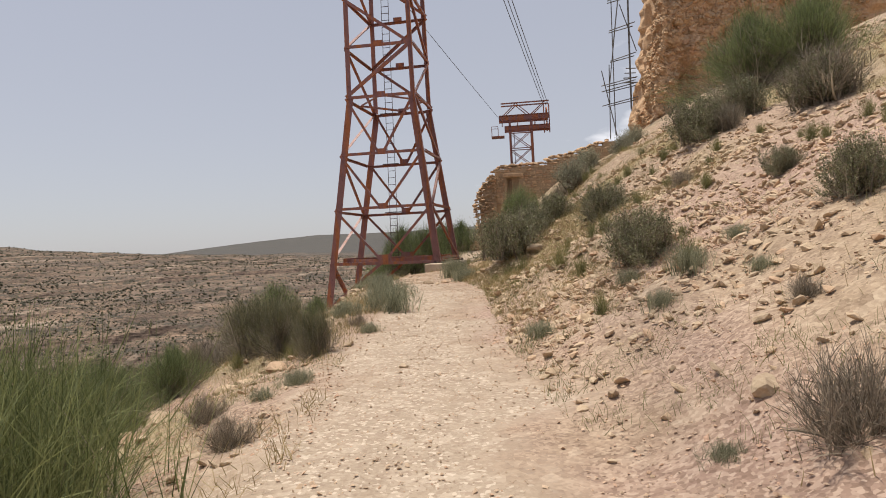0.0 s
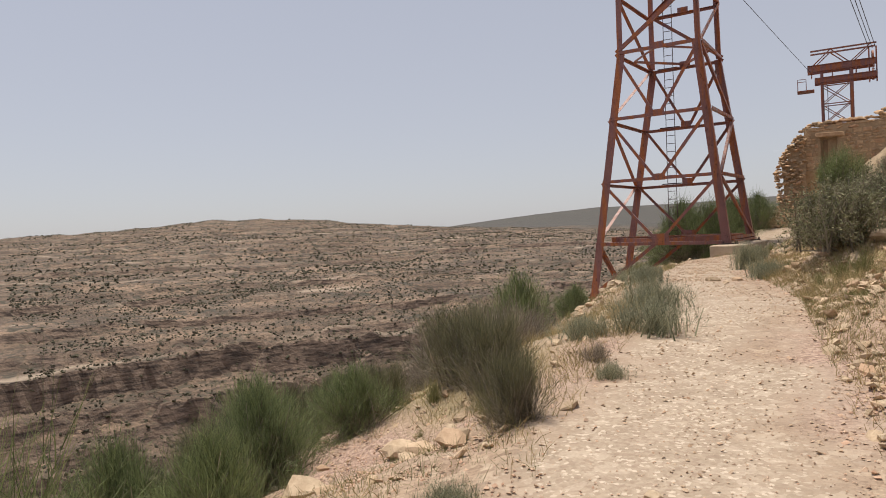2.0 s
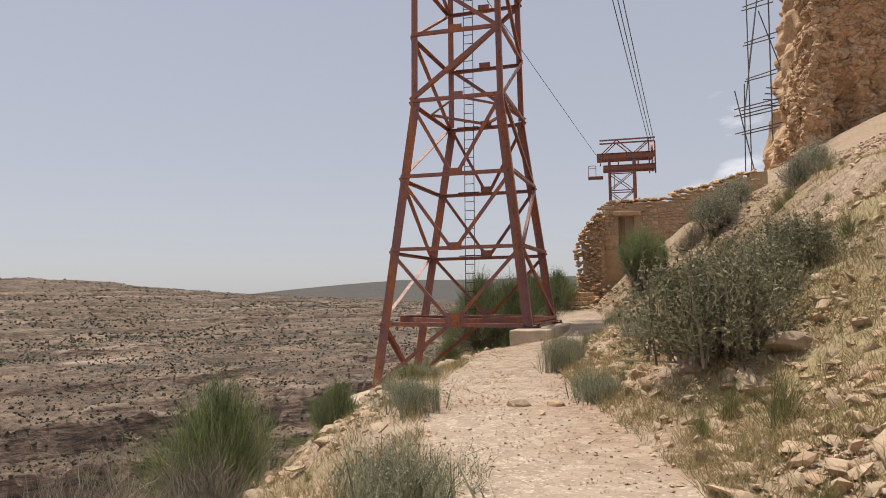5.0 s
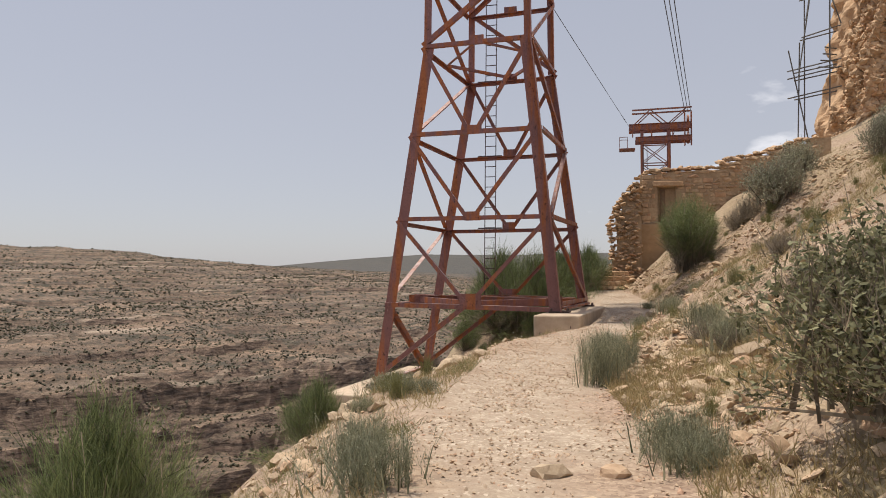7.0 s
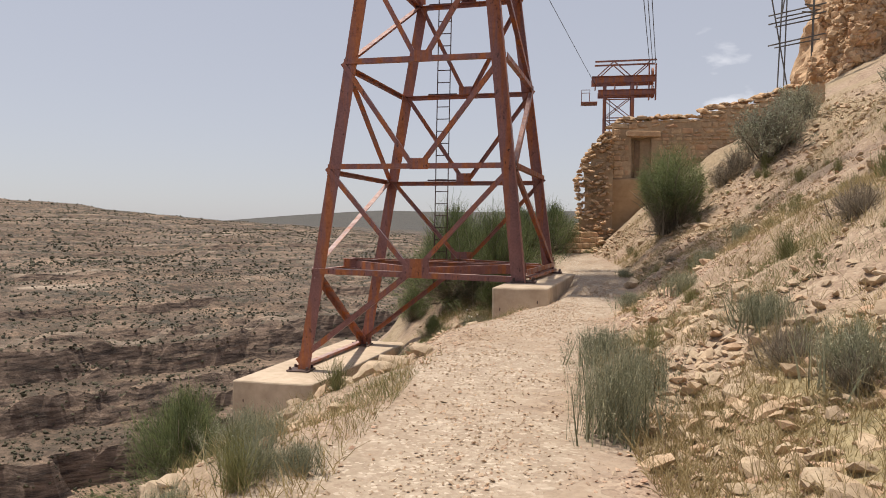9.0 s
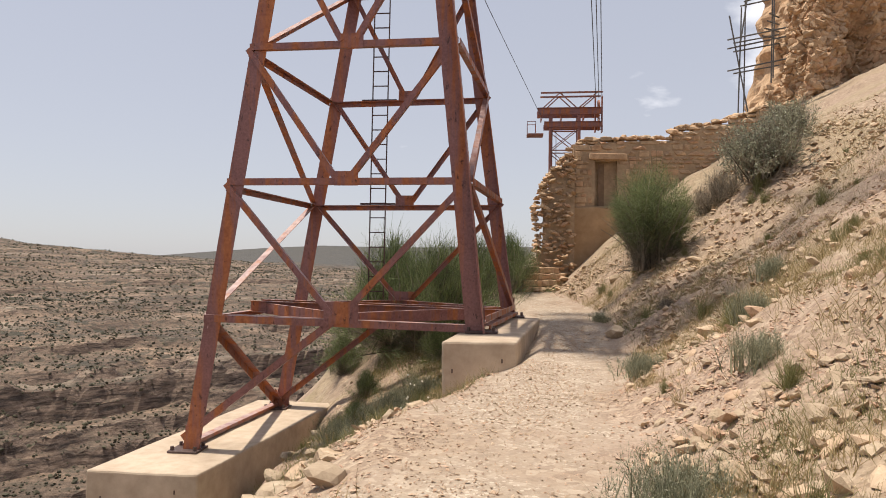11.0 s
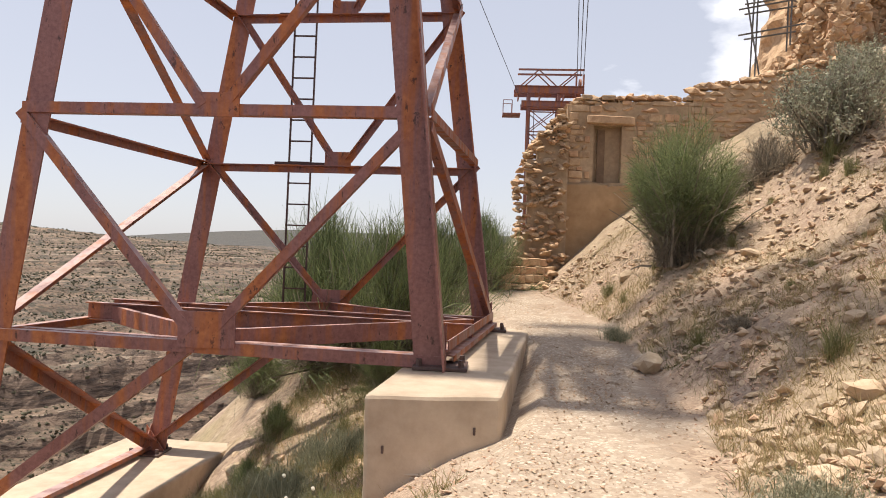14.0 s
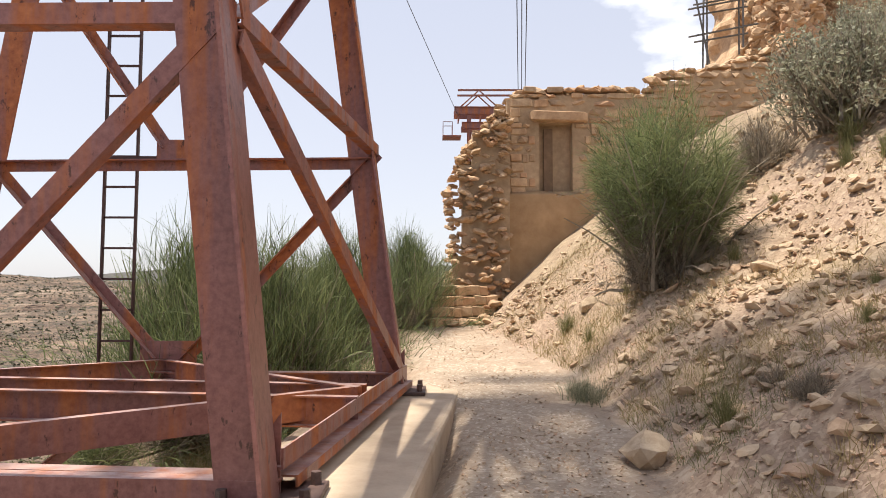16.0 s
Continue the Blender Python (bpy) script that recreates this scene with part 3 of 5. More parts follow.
def build_ground():
    xs = spread_lines(-7.5, 7.5, 0.10, -1600, 900, 1.0125, 1.026)
    ys = spread_lines(-1.5, 38, 0.12, -300, 2600, 1.045, 1.0125)
    X, Y = np.meshgrid(xs, ys)
    Z = land(X, Y)
    d = X - np.interp(Y, PATH_Y, PATH_X)
    near = np.clip(1 - (np.abs(d) - 5) / 6, 0, 1)
    Z = Z + near * np.clip(np.abs(d) - 0.6, 0.12, 1) * 0.035 * value_noise(X, Y, 0.24, 21)
    nx, ny = len(xs), len(ys)
    i = np.arange(nx * ny).reshape(ny, nx)
    f = np.stack([i[:-1, :-1], i[:-1, 1:], i[1:, 1:], i[1:, :-1]], -1).reshape(-1, 4)
    ob = link_mesh("ground", np.stack([X, Y, Z], -1).reshape(-1, 3), f, M_GROUND, smooth=True)
    fx, fy = (X[:-1, :-1] + X[1:, 1:]) / 2, (Y[:-1, :-1] + Y[1:, 1:]) / 2
    ob.data.polygons.foreach_set("use_smooth", (np.hypot(fx, fy - 15) < 45).ravel())
    path = np.clip(1.45 - np.abs(d + 0.1) / 0.72 + 0.75 * value_noise(X, Y, 0.9, 22) + 0.45 * value_noise(X, Y, 0.25, 23), 0, 1)
    path *= np.clip((45 - Y) / 5, 0, 1)
    straw = np.clip(0.4 + 1.2 * value_noise(X, Y, 2.2, 24) + 0.6 * value_noise(X, Y, 0.6, 25), 0, 1) * np.clip((np.abs(d) - 0.9) / 0.8, 0, 1)
    straw *= np.where(d > 0, np.maximum(np.clip((Y - 6) / 6, 0.12, 1), np.clip((d - 2.5) / 3, 0, 0.7)) * np.clip(1 - (Y - 20) / 8, 0.4, 1), np.where((Y > 16) & (Y < 23.5), 0.3, 0.85))
    r = np.hypot(X, Y - 15)
    far = np.clip((r - 38) / 25, 0, 1)
    uu = across(X, Y)
    w, u = 0.6 * X + 0.8 * Y, -0.8 * X + 0.6 * Y
    bed = Z / 2.3 + 0.55 * value_noise(w, u, 55, 18) + 0.25 * value_noise(w, u, 17, 19)
    bed = bed - np.floor(bed)
    ledge = np.clip(1 - np.abs(bed - 0.97) / 0.13, 0, 1) * np.clip(0.1 + 1.1 * value_noise(w, u, 24, 27) + 0.5 * value_noise(X, Y, 7, 28), 0, 1)
    shelf = np.clip(1 - np.abs(uu - 128.5) / 2.2, 0, 1) * np.clip(0.75 + 0.8 * value_noise(X, Y, 30, 29), 0, 1)
    ledge = np.clip(1.3 * ledge + shelf, 0, 1) * far * np.clip((420 - r) / 120, 0, 1)
    pink = np.clip(0.35 + 1.1 * value_noise(X, Y, 2.8, 30) + 0.5 * value_noise(X, Y, 0.7, 31), 0, 1) * np.where(Y < 9, 1, np.clip(1 - (Y - 9) / 5, 0.3, 1)) * np.clip((np.abs(d + 0.1) - 0.45) / 0.5, 0.1, 0.85)
    for name, val in (("ledge", ledge), ("ridge_haze", np.clip((r - 430) / 120, 0, 0.85)), ("path", path), ("pink", pink), ("straw", straw * 0.9), ("far", far)):
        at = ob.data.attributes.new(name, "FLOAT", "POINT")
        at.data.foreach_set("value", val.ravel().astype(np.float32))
    return tagged(ob, "pale dusty footpath on a stony hillside above a gorge", "ground", kind="structure")


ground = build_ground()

# ---- lattice pylon on two concrete footings ----
LEGS = {"FL": (-6.27, 0.155, 28.32), "FR": (-1.30, -0.104, 28.2), "BL": (-5.95, 0.168, 32.02), "BR": (-0.81, -0.134, 31.78)}
WAIST, TOP = 7.8, 24.6


def node(leg, z):
    x0, s, y = LEGS[leg]
    k = min(z, WAIST)
    mid = 0.01 * max(z - WAIST, 0)
    return Vector((x0 + s * k + math.copysign(mid, s), y + (mid if leg[0] == "F" else -mid), z))


FOOT_Z = {"FL": -1.47, "BL": -1.47, "FR": 0.66, "BR": 0.66}
BELT = 0.86
LEVELS = [BELT, 3.10, 5.40, WAIST, 9.95, 12.1, 14.2, 16.3, 18.4, 20.5, 22.6, TOP]


def build_pylon():
    pylon = thing("lattice_pylon", (-3.5, 30.1, 0.66), "rusty red-painted steel lattice pylon on concrete footings", "pylon")
    base = (-3.5, 30.1, 0.66)

    def add(name, prof, p, q, first, label="", mat=M_STEEL, parent=None):
        return bar(name, prof, p, q, first, mat, parent or pylon, label, base)

    for leg in LEGS:
        sx, sy = (1 if leg[1] == "L" else -1), (1 if leg[0] == "F" else -1)
        for za, zb in ((FOOT_Z[leg] + 0.02, WAIST), (WAIST, TOP)):
            w = (0.31 if leg == "FR" else 0.28) if zb == WAIST else 0.2
            a, b = node(leg, za), node(leg, zb)
            prof = angle_profile(w, 0.022)
            if sx * sy < 0:
                prof = [(y, x) for x, y in prof][::-1]
                add("leg", prof, a, b, (sx, 0, 0))
            else:
                add("leg", prof, a, b, (sx, 0, 0))
        # base plate, stiffener and bolts
        foot = node(leg, FOOT_Z[leg] + 0.02) + Vector((sx * 0.06, sy * 0.06, 0))
        bm = rounded_box((0.52, 0.46, 0.035), 0.006, 1)
        bmesh.ops.translate(bm, vec=foot - Vector(base) + Vector((0, 0, 0.002)), verts=bm.verts)
        plate = part("base_plate", bm, M_BOLT, pylon, "dark bolted base plate")
        for dx, dy in ((-0.2, -0.16), (0.2, -0.16), (-0.2, 0.16), (0.2, 0.16)):
            bm = bmesh.new()
            bmesh.ops.create_cone(bm, cap_ends=True, segments=6, radius1=0.032, radius2=0.028, depth=0.07)
            bmesh.ops.translate(bm, vec=foot - Vector(base) + Vector((dx, dy, 0.05)), verts=bm.verts)
            part("bolt", bm, M_BOLT, plate)
        for w in ((sx, 0), (0, sy)):
            v0 = foot + Vector((0, 0, 0.02)) - Vector(base)
            o = Vector((w[0] * 0.24, w[1] * 0.24, 0))
            t = Vector((w[1], w[0], 0)) * 0.008
            vs = [v0 - o * 0.2 - t, v0 + o - t, v0 - o * 0.2 + Vector((0, 0, 0.4)) - t, v0 - o * 0.2 + t, v0 + o + t, v0 - o * 0.2 + Vector((0, 0, 0.4)) + t]
            link_mesh("stiffener", [tuple(x) for x in vs], [(0, 1, 2), (3, 5, 4), (0, 3, 4, 1), (1, 4, 5, 2), (2, 5, 3, 0)], M_STEEL, pylon)
    rail = angle_profile(0.105, 0.012)

    def gusset(name, at, w, h, face):
        bm = rounded_box((w, 0.02, h) if face == "y" else (0.02, w, h), 0.0)
        bmesh.ops.translate(bm, vec=Vector(at) - Vector(base), verts=bm.verts)
        return part(name, bm, M_STEEL, pylon)

    for k, z in enumerate(LEVELS):
        front, rear = z - (0.03 if k else 0), z - (0.06 if k else 0)
        upper = LEVELS[k + 1] if k + 1 < len(LEVELS) else None
        big = 0.15 if k == 0 else 0.11
        for a, b, zz, out in (("FL", "FR", front, -1), ("BL", "BR", rear, 1)):
            p, q = node(a, zz) + Vector((0, out * 0.03, 0)), node(b, zz if k else 0.76 if a == "FL" else zz) + Vector((0, out * 0.03, 0))
            if k == 0 and out < 0:
                lip = [(0, 0), (0, -0.12), (0.014, -0.12), (0.014, -0.014), (0.11, -0.014), (0.11, 0)]
                p, q = p - Vector((0, 0, 0.0)), q + Vector((0, 0, 0.02))
                add("cross_beam", lip[::-1], p, q, (0, 1, 0))
                add("cross_beam", [(x + 0.135, y) for x, y in lip][::-1], p + Vector((0.3, 0, 0)), q - Vector((0.3, 0, 0)), (0, 1, 0))
            else:
                add("cross_beam", angle_profile(big, 0.014), p, q, (0, out * -1, 0))
            mid = (p + q) / 2
            gusset("gusset_plate", mid + Vector((0, out * 0.012, 0.10 if k else 0.12)), 0.58 if k == 0 else 0.40, 0.36 if k == 0 else 0.24, "y")
            if upper and upper <= WAIST:
                for c, s in ((a, -1), (b, 1)):
                    u = node(c, upper + 0.02)
                    add("diagonal_brace", angle_profile(0.10, 0.011), mid + Vector((s * 0.13, out * 0.03, 0.12)), u + Vector((0, out * 0.03, 0)), (0, -out, 0))
                    if k:
                        continue
            elif upper:
                x, y = (a, b) if (k + (out > 0)) % 2 else (b, a)
                add("diagonal_brace", angle_profile(0.13, 0.012), node(x, z) + Vector((0, out * 0.03, 0)), node(y, upper) + Vector((0, out * 0.03, 0)), (0, -out, 0))
        for a, b, out in (("FL", "BL", -1), ("FR", "BR", 1)):
            p, q = node(a, z - 0.03) + Vector((out * 0.03, 0, 0)), node(b, z - 0.03) + Vector((out * 0.03, 0, 0))
            add("side_beam", rail, p, q, (-out, 0, 0))
            if upper:
                swap = (k % 2 == 0) == (out < 0)
                lo, hi = (a, b) if swap else (b, a)
                add("side_brace", angle_profile(0.13, 0.012), node(lo, z) + Vector((out * 0.035, 0, 0)), node(hi, upper - 0.05) + Vector((out * 0.035, 0, 0)), (-out, 0, 0))
    # bracing under the belt, down to the lower footing
    fm, rm = (node("FL", BELT) + node("FR", 0.76)) / 2, (node("BL", BELT) + node("BR", BELT)) / 2
    add("diagonal_brace", angle_profile(0.12, 0.012), node("FL", -1.3), fm + Vector((-0.1, 0, -0.05)), (0, 1, 0))
    add("diagonal_brace", angle_profile(0.12, 0.012), node("BL", -1.3), rm + Vector((-0.1, 0, -0.05)), (0, -1, 0))
    add("side_brace", angle_profile(0.15, 0.014), node("FL", BELT - 0.1) + Vector((0.05, 0.05, 0)), node("BL", -1.3), (1, 0, 0))
    add("ground_tie", channel_profile(0.16, 0.06, 0.012), node("FL", -1.36) + Vector((0, 0.1, 0)), node("BL", -1.36), (1, 0, 0))
    add("ground_tie", channel_profile(0.16, 0.06, 0.012), node("FR", 0.78) + Vector((0, 0.1, 0)), node("BR", 0.78), (1, 0, 0))
    # plan bracing inside the belt
    lm, gm = (node("FL", BELT) + node("BL", BELT)) / 2, (node("FR", BELT) + node("BR", BELT)) / 2
    for p, q in ((fm, lm), (lm, rm), (rm, gm), (gm, fm)):
        add("plan_brace", channel_profile(0.20, 0.07, 0.012), p + Vector((0, 0, 0.02)), q + Vector((0, 0, 0.02)), (0, 0, 1))
    add("belt_channel", channel_profile(0.22, 0.08, 0.012), lm + Vector((0, -0.25, 0.05)), gm + Vector((0, -0.25, -0.02)), (0, 0, 1))
    add("belt_channel", channel_profile(0.22, 0.08, 0.012), lm + Vector((0, 0.35, 0.05)), gm + Vector((0, 0.35, -0.02)), (0, 0, 1))
    # plan bracing at the waist
    wm = [(node(a, WAIST) + node(b, WAIST)) / 2 for a, b in (("FL", "FR"), ("FR", "BR"), ("BR", "BL"), ("BL", "FL"))]
    for k in range(4):
        add("plan_brace", angle_profile(0.08, 0.01), wm[k], wm[(k + 1) % 4], (0, 0, 1))
    # head frame with its cross-arms
    for y in (28.6, 30.2, 31.6):
        add("head_beam", channel_profile(0.3, 0.12, 0.02), (-7.2, y, TOP), (0.6, y, TOP), (0, 0, 1))
    for x in (-7.0, -5.2, -2.0, 0.4):
        add("head_beam", channel_profile(0.3, 0.12, 0.02), (x, 28.0, TOP + 0.2), (x, 33.4, TOP + 0.2), (0, 0, 1))
    # board deck on the head frame
    rnd = random.Random(17)
    y = 29.5
    while y < 33.9:
        wd = rnd.uniform(0.34, 0.52)
        bm = rounded_box((3.1 - rnd.uniform(0, 0.6), wd, 0.05), 0.004, 1)
        bmesh.ops.translate(bm, vec=Vector((-6.35, y + wd / 2, TOP + 0.40)) - Vector(base), verts=bm.verts)
        part("deck_board", bm, M_WOOD, pylon, "weathered wooden deck board")
        y += wd + rnd.choice((0.05, 0.2, 0.4))
    # ladder on the rear face
    y, x0, hw = 32.05, -3.97, 0.17
    rails = []
    for s in (-1, 1):
        rails.append(add("ladder_rail", box_profile(0.045, 0.02), (x0 + s * hw, y, 0.3), (x0 + s * hw + 0.25, y - 0.1, TOP), (0, 1, 0), "dark ladder rail", M_LADDER))
    n = int((TOP - 0.5) / 0.325)
    for k in range(n):
        z = 0.5 + k * 0.325
        s = (z - 0.3) / (TOP - 0.3)
        add("ladder_rung", box_profile(0.022, 0.022), (x0 - hw + 0.25 * s, y - 0.1 * s, z), (x0 + hw + 0.25 * s, y - 0.1 * s, z), (0, 0, 1), "", M_LADDER)
    for z in LEVELS[1:]:
        add("ladder_bracket", box_profile(0.04, 0.03), (x0 - 0.36, y - 0.03, z - 0.02), (x0 + 0.42, y - 0.03, z - 0.02), (0, 0, 1), "", M_LADDER)
    return pylon


def build_footing(name, corners, top, depth, label):
    """A cast block whose plan has the four given corners."""
    c = Vector((sum(p[0] for p in corners) / 4, sum(p[1] for p in corners) / 4, top))
    bm = bmesh.new()
    lo = [bm.verts.new((p[0] - c.x, p[1] - c.y, -depth)) for p in corners]
    hi = [bm.verts.new((p[0] - c.x, p[1] - c.y, 0)) for p in corners]
    bm.faces.new(lo[::-1])
    bm.faces.new(hi)
    for k in range(4):
        bm.faces.new((lo[k], lo[(k + 1) % 4], hi[(k + 1) % 4], hi[k]))
    bmesh.ops.bevel(bm, geom=[e for e in bm.edges if e.verts[0].co.z > -depth or e.verts[1].co.z > -depth], offset=0.035, segments=2, affect="EDGES", profile=0.5)
    bmesh.ops.subdivide_edges(bm, edges=[e for e in bm.edges if e.calc_length() > 0.8], cuts=6, use_grid_fill=True)
    for v in bm.verts:
        v.co += Vector([0.009 * noise.noise(v.co * 2.1 + Vector((9 * k, 0, 0))) for k in range(3)])
    ob = part(name, bm, M_CONCRETE)
    ob.location = c
    p, q = Vector((*corners[0], 0)), Vector((*corners[1], 0))
    for s, z in ((0.14, -0.42), (0.80, -0.28), (0.5, -0.75)):
        at = p.lerp(q, s) - c
        bm = rounded_box((0.02, 0.02, 0.06), 0.003, 1)
        bmesh.ops.translate(bm, vec=Vector((at.x, at.y - 0.004, z)), verts=bm.verts)
        part("form_tie", bm, M_BOLT, ob, "rusty form tie end")
    bm = rounded_box(((q - p).length * 0.42, 0.03, 0.02), 0.006, 1)
    at = p.lerp(q, 0.36) - c
    bmesh.ops.translate(bm, vec=Vector((at.x, at.y + 0.002, -0.62)), verts=bm.verts)
    part("cast_ridge", bm, M_CONCRETE, ob, "ridge left by the formwork")
    return tagged(ob, label, "footing")


pylon = build_pylon()
footing_path = build_footing("concrete_footing", [(-1.93, 26.85), (-0.86, 27.05), (-0.30, 32.4), (-1.45, 32.5)], 0.66, 1.6, "pale cast concrete footing beside the footpath")
footing_low = build_footing("concrete_footing", [(-7.45, 27.1), (-5.65, 27.1), (-5.0, 32.7), (-6.9, 32.8)], -1.47, 1.9, "pale cast concrete footing on the slope below the path")


def build_cables():
    def rope(name, pts, r, label):
        cu = bpy.data.curves.new(name, "CURVE")
        cu.dimensions, cu.bevel_depth, cu.bevel_resolution = "3D", r, 1
        sp = cu.splines.new("POLY")
        sp.points.add(len(pts) - 1)
        for q, p in zip(sp.points, pts):
            q.co = (*p, 1)
        cu.materials.append(M_CABLE)
        return tagged(new(name, cu), label, "cable")

    def sag(a, b, drop, n=24):
        return [tuple(Vector(a).lerp(Vector(b), k / n) - Vector((0, 0, drop * 4 * (k / n) * (1 - k / n)))) for k in range(n + 1)]
    return rope, sag


rope, sag = build_cables()

# ---- hauling cables ----
for dx in (0.0, 0.45, 0.9):
    rope("overhead_cable", sag((6.1 + dx * 0.6, 80, 17.0), (-8.8 + dx * 0.6, -40, 20.9), 0.6), 0.028, "thin dark steel hauling cable high overhead")
rope("overhead_cable", sag((1.2, 80, 15.4), (-13.9, -10, 21.8), 0.3), 0.022, "thin dark steel cable high overhead")


# ---- cable support beyond the ruin ----
def build_trestle():
    base = Vector((3.6, 80.6, 3.0))
    t = thing("cable_trestle", base, "rusty red steel cable trestle with sheaves and a small platform", "trestle")

    def add(name, prof, p, q, first=(0, 1, 0), label="", mat=M_STEEL):
        return bar(name, prof, p, q, first, mat, t, label, base)

    for y in (79.8, 81.4):
        for x in (2.0, 4.5):
            add("leg", angle_profile(0.26, 0.03), (x, y, 2.5), (x, y, 16.0), (1, 0, 0))
        add("main_beam", channel_profile(0.62, 0.16, 0.03), (0.9, y, 15.75), (6.6, y, 15.75), (0, 0, 1))
        add("lower_beam", channel_profile(0.5, 0.14, 0.03), (1.5, y, 14.55), (6.7, y, 14.55), (0, 0, 1))
        add("top_rail", box_profile(0.14, 0.14), (1.2, y, 17.42), (6.7, y, 17.45), (0, 0, 1))
        for a, b in ((1.3, 2.9), (4.5, 2.9), (4.5, 6.2)):
            add("truss_web", box_profile(0.09, 0.09), (a, y, 15.95), (b, y, 17.42))
        for k in range(6):
            z = 14.2 - 2.0 * k
            add("cross_tie", box_profile(0.09, 0.09), (2.0, y, z), (4.5, y, z), (0, 0, 1))
            add("cross_brace", box_profile(0.07, 0.07), (2.0, y, z), (4.5, y, z - 2.0), (0, 1, 0))
            add("cross_brace", box_profile(0.07, 0.07), (4.5, y + 0.02, z), (2.0, y + 0.02, z - 2.0), (0, 1, 0))
    for x in (1.2, 3.0, 5.0, 6.4):
        add("cross_member", channel_profile(0.3, 0.1, 0.02), (x, 79.8, 15.2), (x, 81.4, 15.2), (0, 0, 1))
    for x in (6.1, 6.7):
        add("sheave_bracket", box_profile(0.1, 0.5), (x, 80.4, 13.9), (x, 80.4, 17.2), (1, 0, 0))
    for z in (14.6, 16.3):
        bm = bmesh.new()
        bmesh.ops.create_cone(bm, cap_ends=True, segments=20, radius1=0.55, radius2=0.55, depth=0.16)
        bmesh.ops.rotate(bm, cent=(0, 0, 0), matrix=Matrix.Rotation(radians(90), 3, "Y"), verts=bm.verts)
        bmesh.ops.translate(bm, vec=Vector((6.4, 80.4, z)) - base, verts=bm.verts)
        part("sheave", bm, M_STEEL, t, "red steel cable sheave")
    bm = rounded_box((1.5, 1.6, 0.12), 0.01, 1)
    bmesh.ops.translate(bm, vec=Vector((0.7, 80.6, 13.7)) - base, verts=bm.verts)
    part("platform", bm, M_STEEL, t, "orange-red steel platform")
    for x, y in ((0.0, 79.85), (0.0, 81.35), (0.75, 79.85), (0.75, 81.35)):
        add("rail_post", box_profile(0.05, 0.05), (x, y, 13.7), (x, y, 14.85))
    for y in (79.85, 81.35):
        add("hand_rail", box_profile(0.05, 0.05), (0.0, y, 14.85), (0.75, y, 14.85), (0, 0, 1))
    for s in (-0.17, 0.17):
        add("ladder_rail", box_profile(0.05, 0.05), (2.4 + s, 79.7, 2.6), (2.4 + s, 79.7, 14.0), (0, 1, 0), "", M_LADDER)
    return t


build_trestle()

# ---- ruined house wall beside the path ----
BLOCKS = []
for k in range(7):
    b_ = rounded_box((1, 1, 1), 0.09, 1, 0.09, k)
    me_ = bpy.data.meshes.new("stone_block")
    b_.normal_update(); b_.to_mesh(me_); b_.free()
    me_.materials.append(M_WALL)
    BLOCKS.append(me_)
RUBBLE = [rock_mesh("rubble", 40 + k, M_WALL, 0.72, 1) for k in range(6)]


def piece(name, me, parent, place, size, turn=(0, 0, 0), base=(0, 0, 0)):
    ob = new(name, me)
    ob.parent = parent
    ob.location = Vector(place) - Vector(base)
    ob.rotation_euler = [radians(a) for a in turn]
    ob.scale = size
    return ob


def slab(bm, x0, x1, y0, y1, z0, z1):
    r = bmesh.ops.create_cube(bm, size=1)
    bmesh.ops.scale(bm, vec=(x1 - x0, y1 - y0, z1 - z0), verts=r["verts"])
    bmesh.ops.translate(bm, vec=((x0 + x1) / 2, (y0 + y1) / 2, (z0 + z1) / 2), verts=r["verts"])


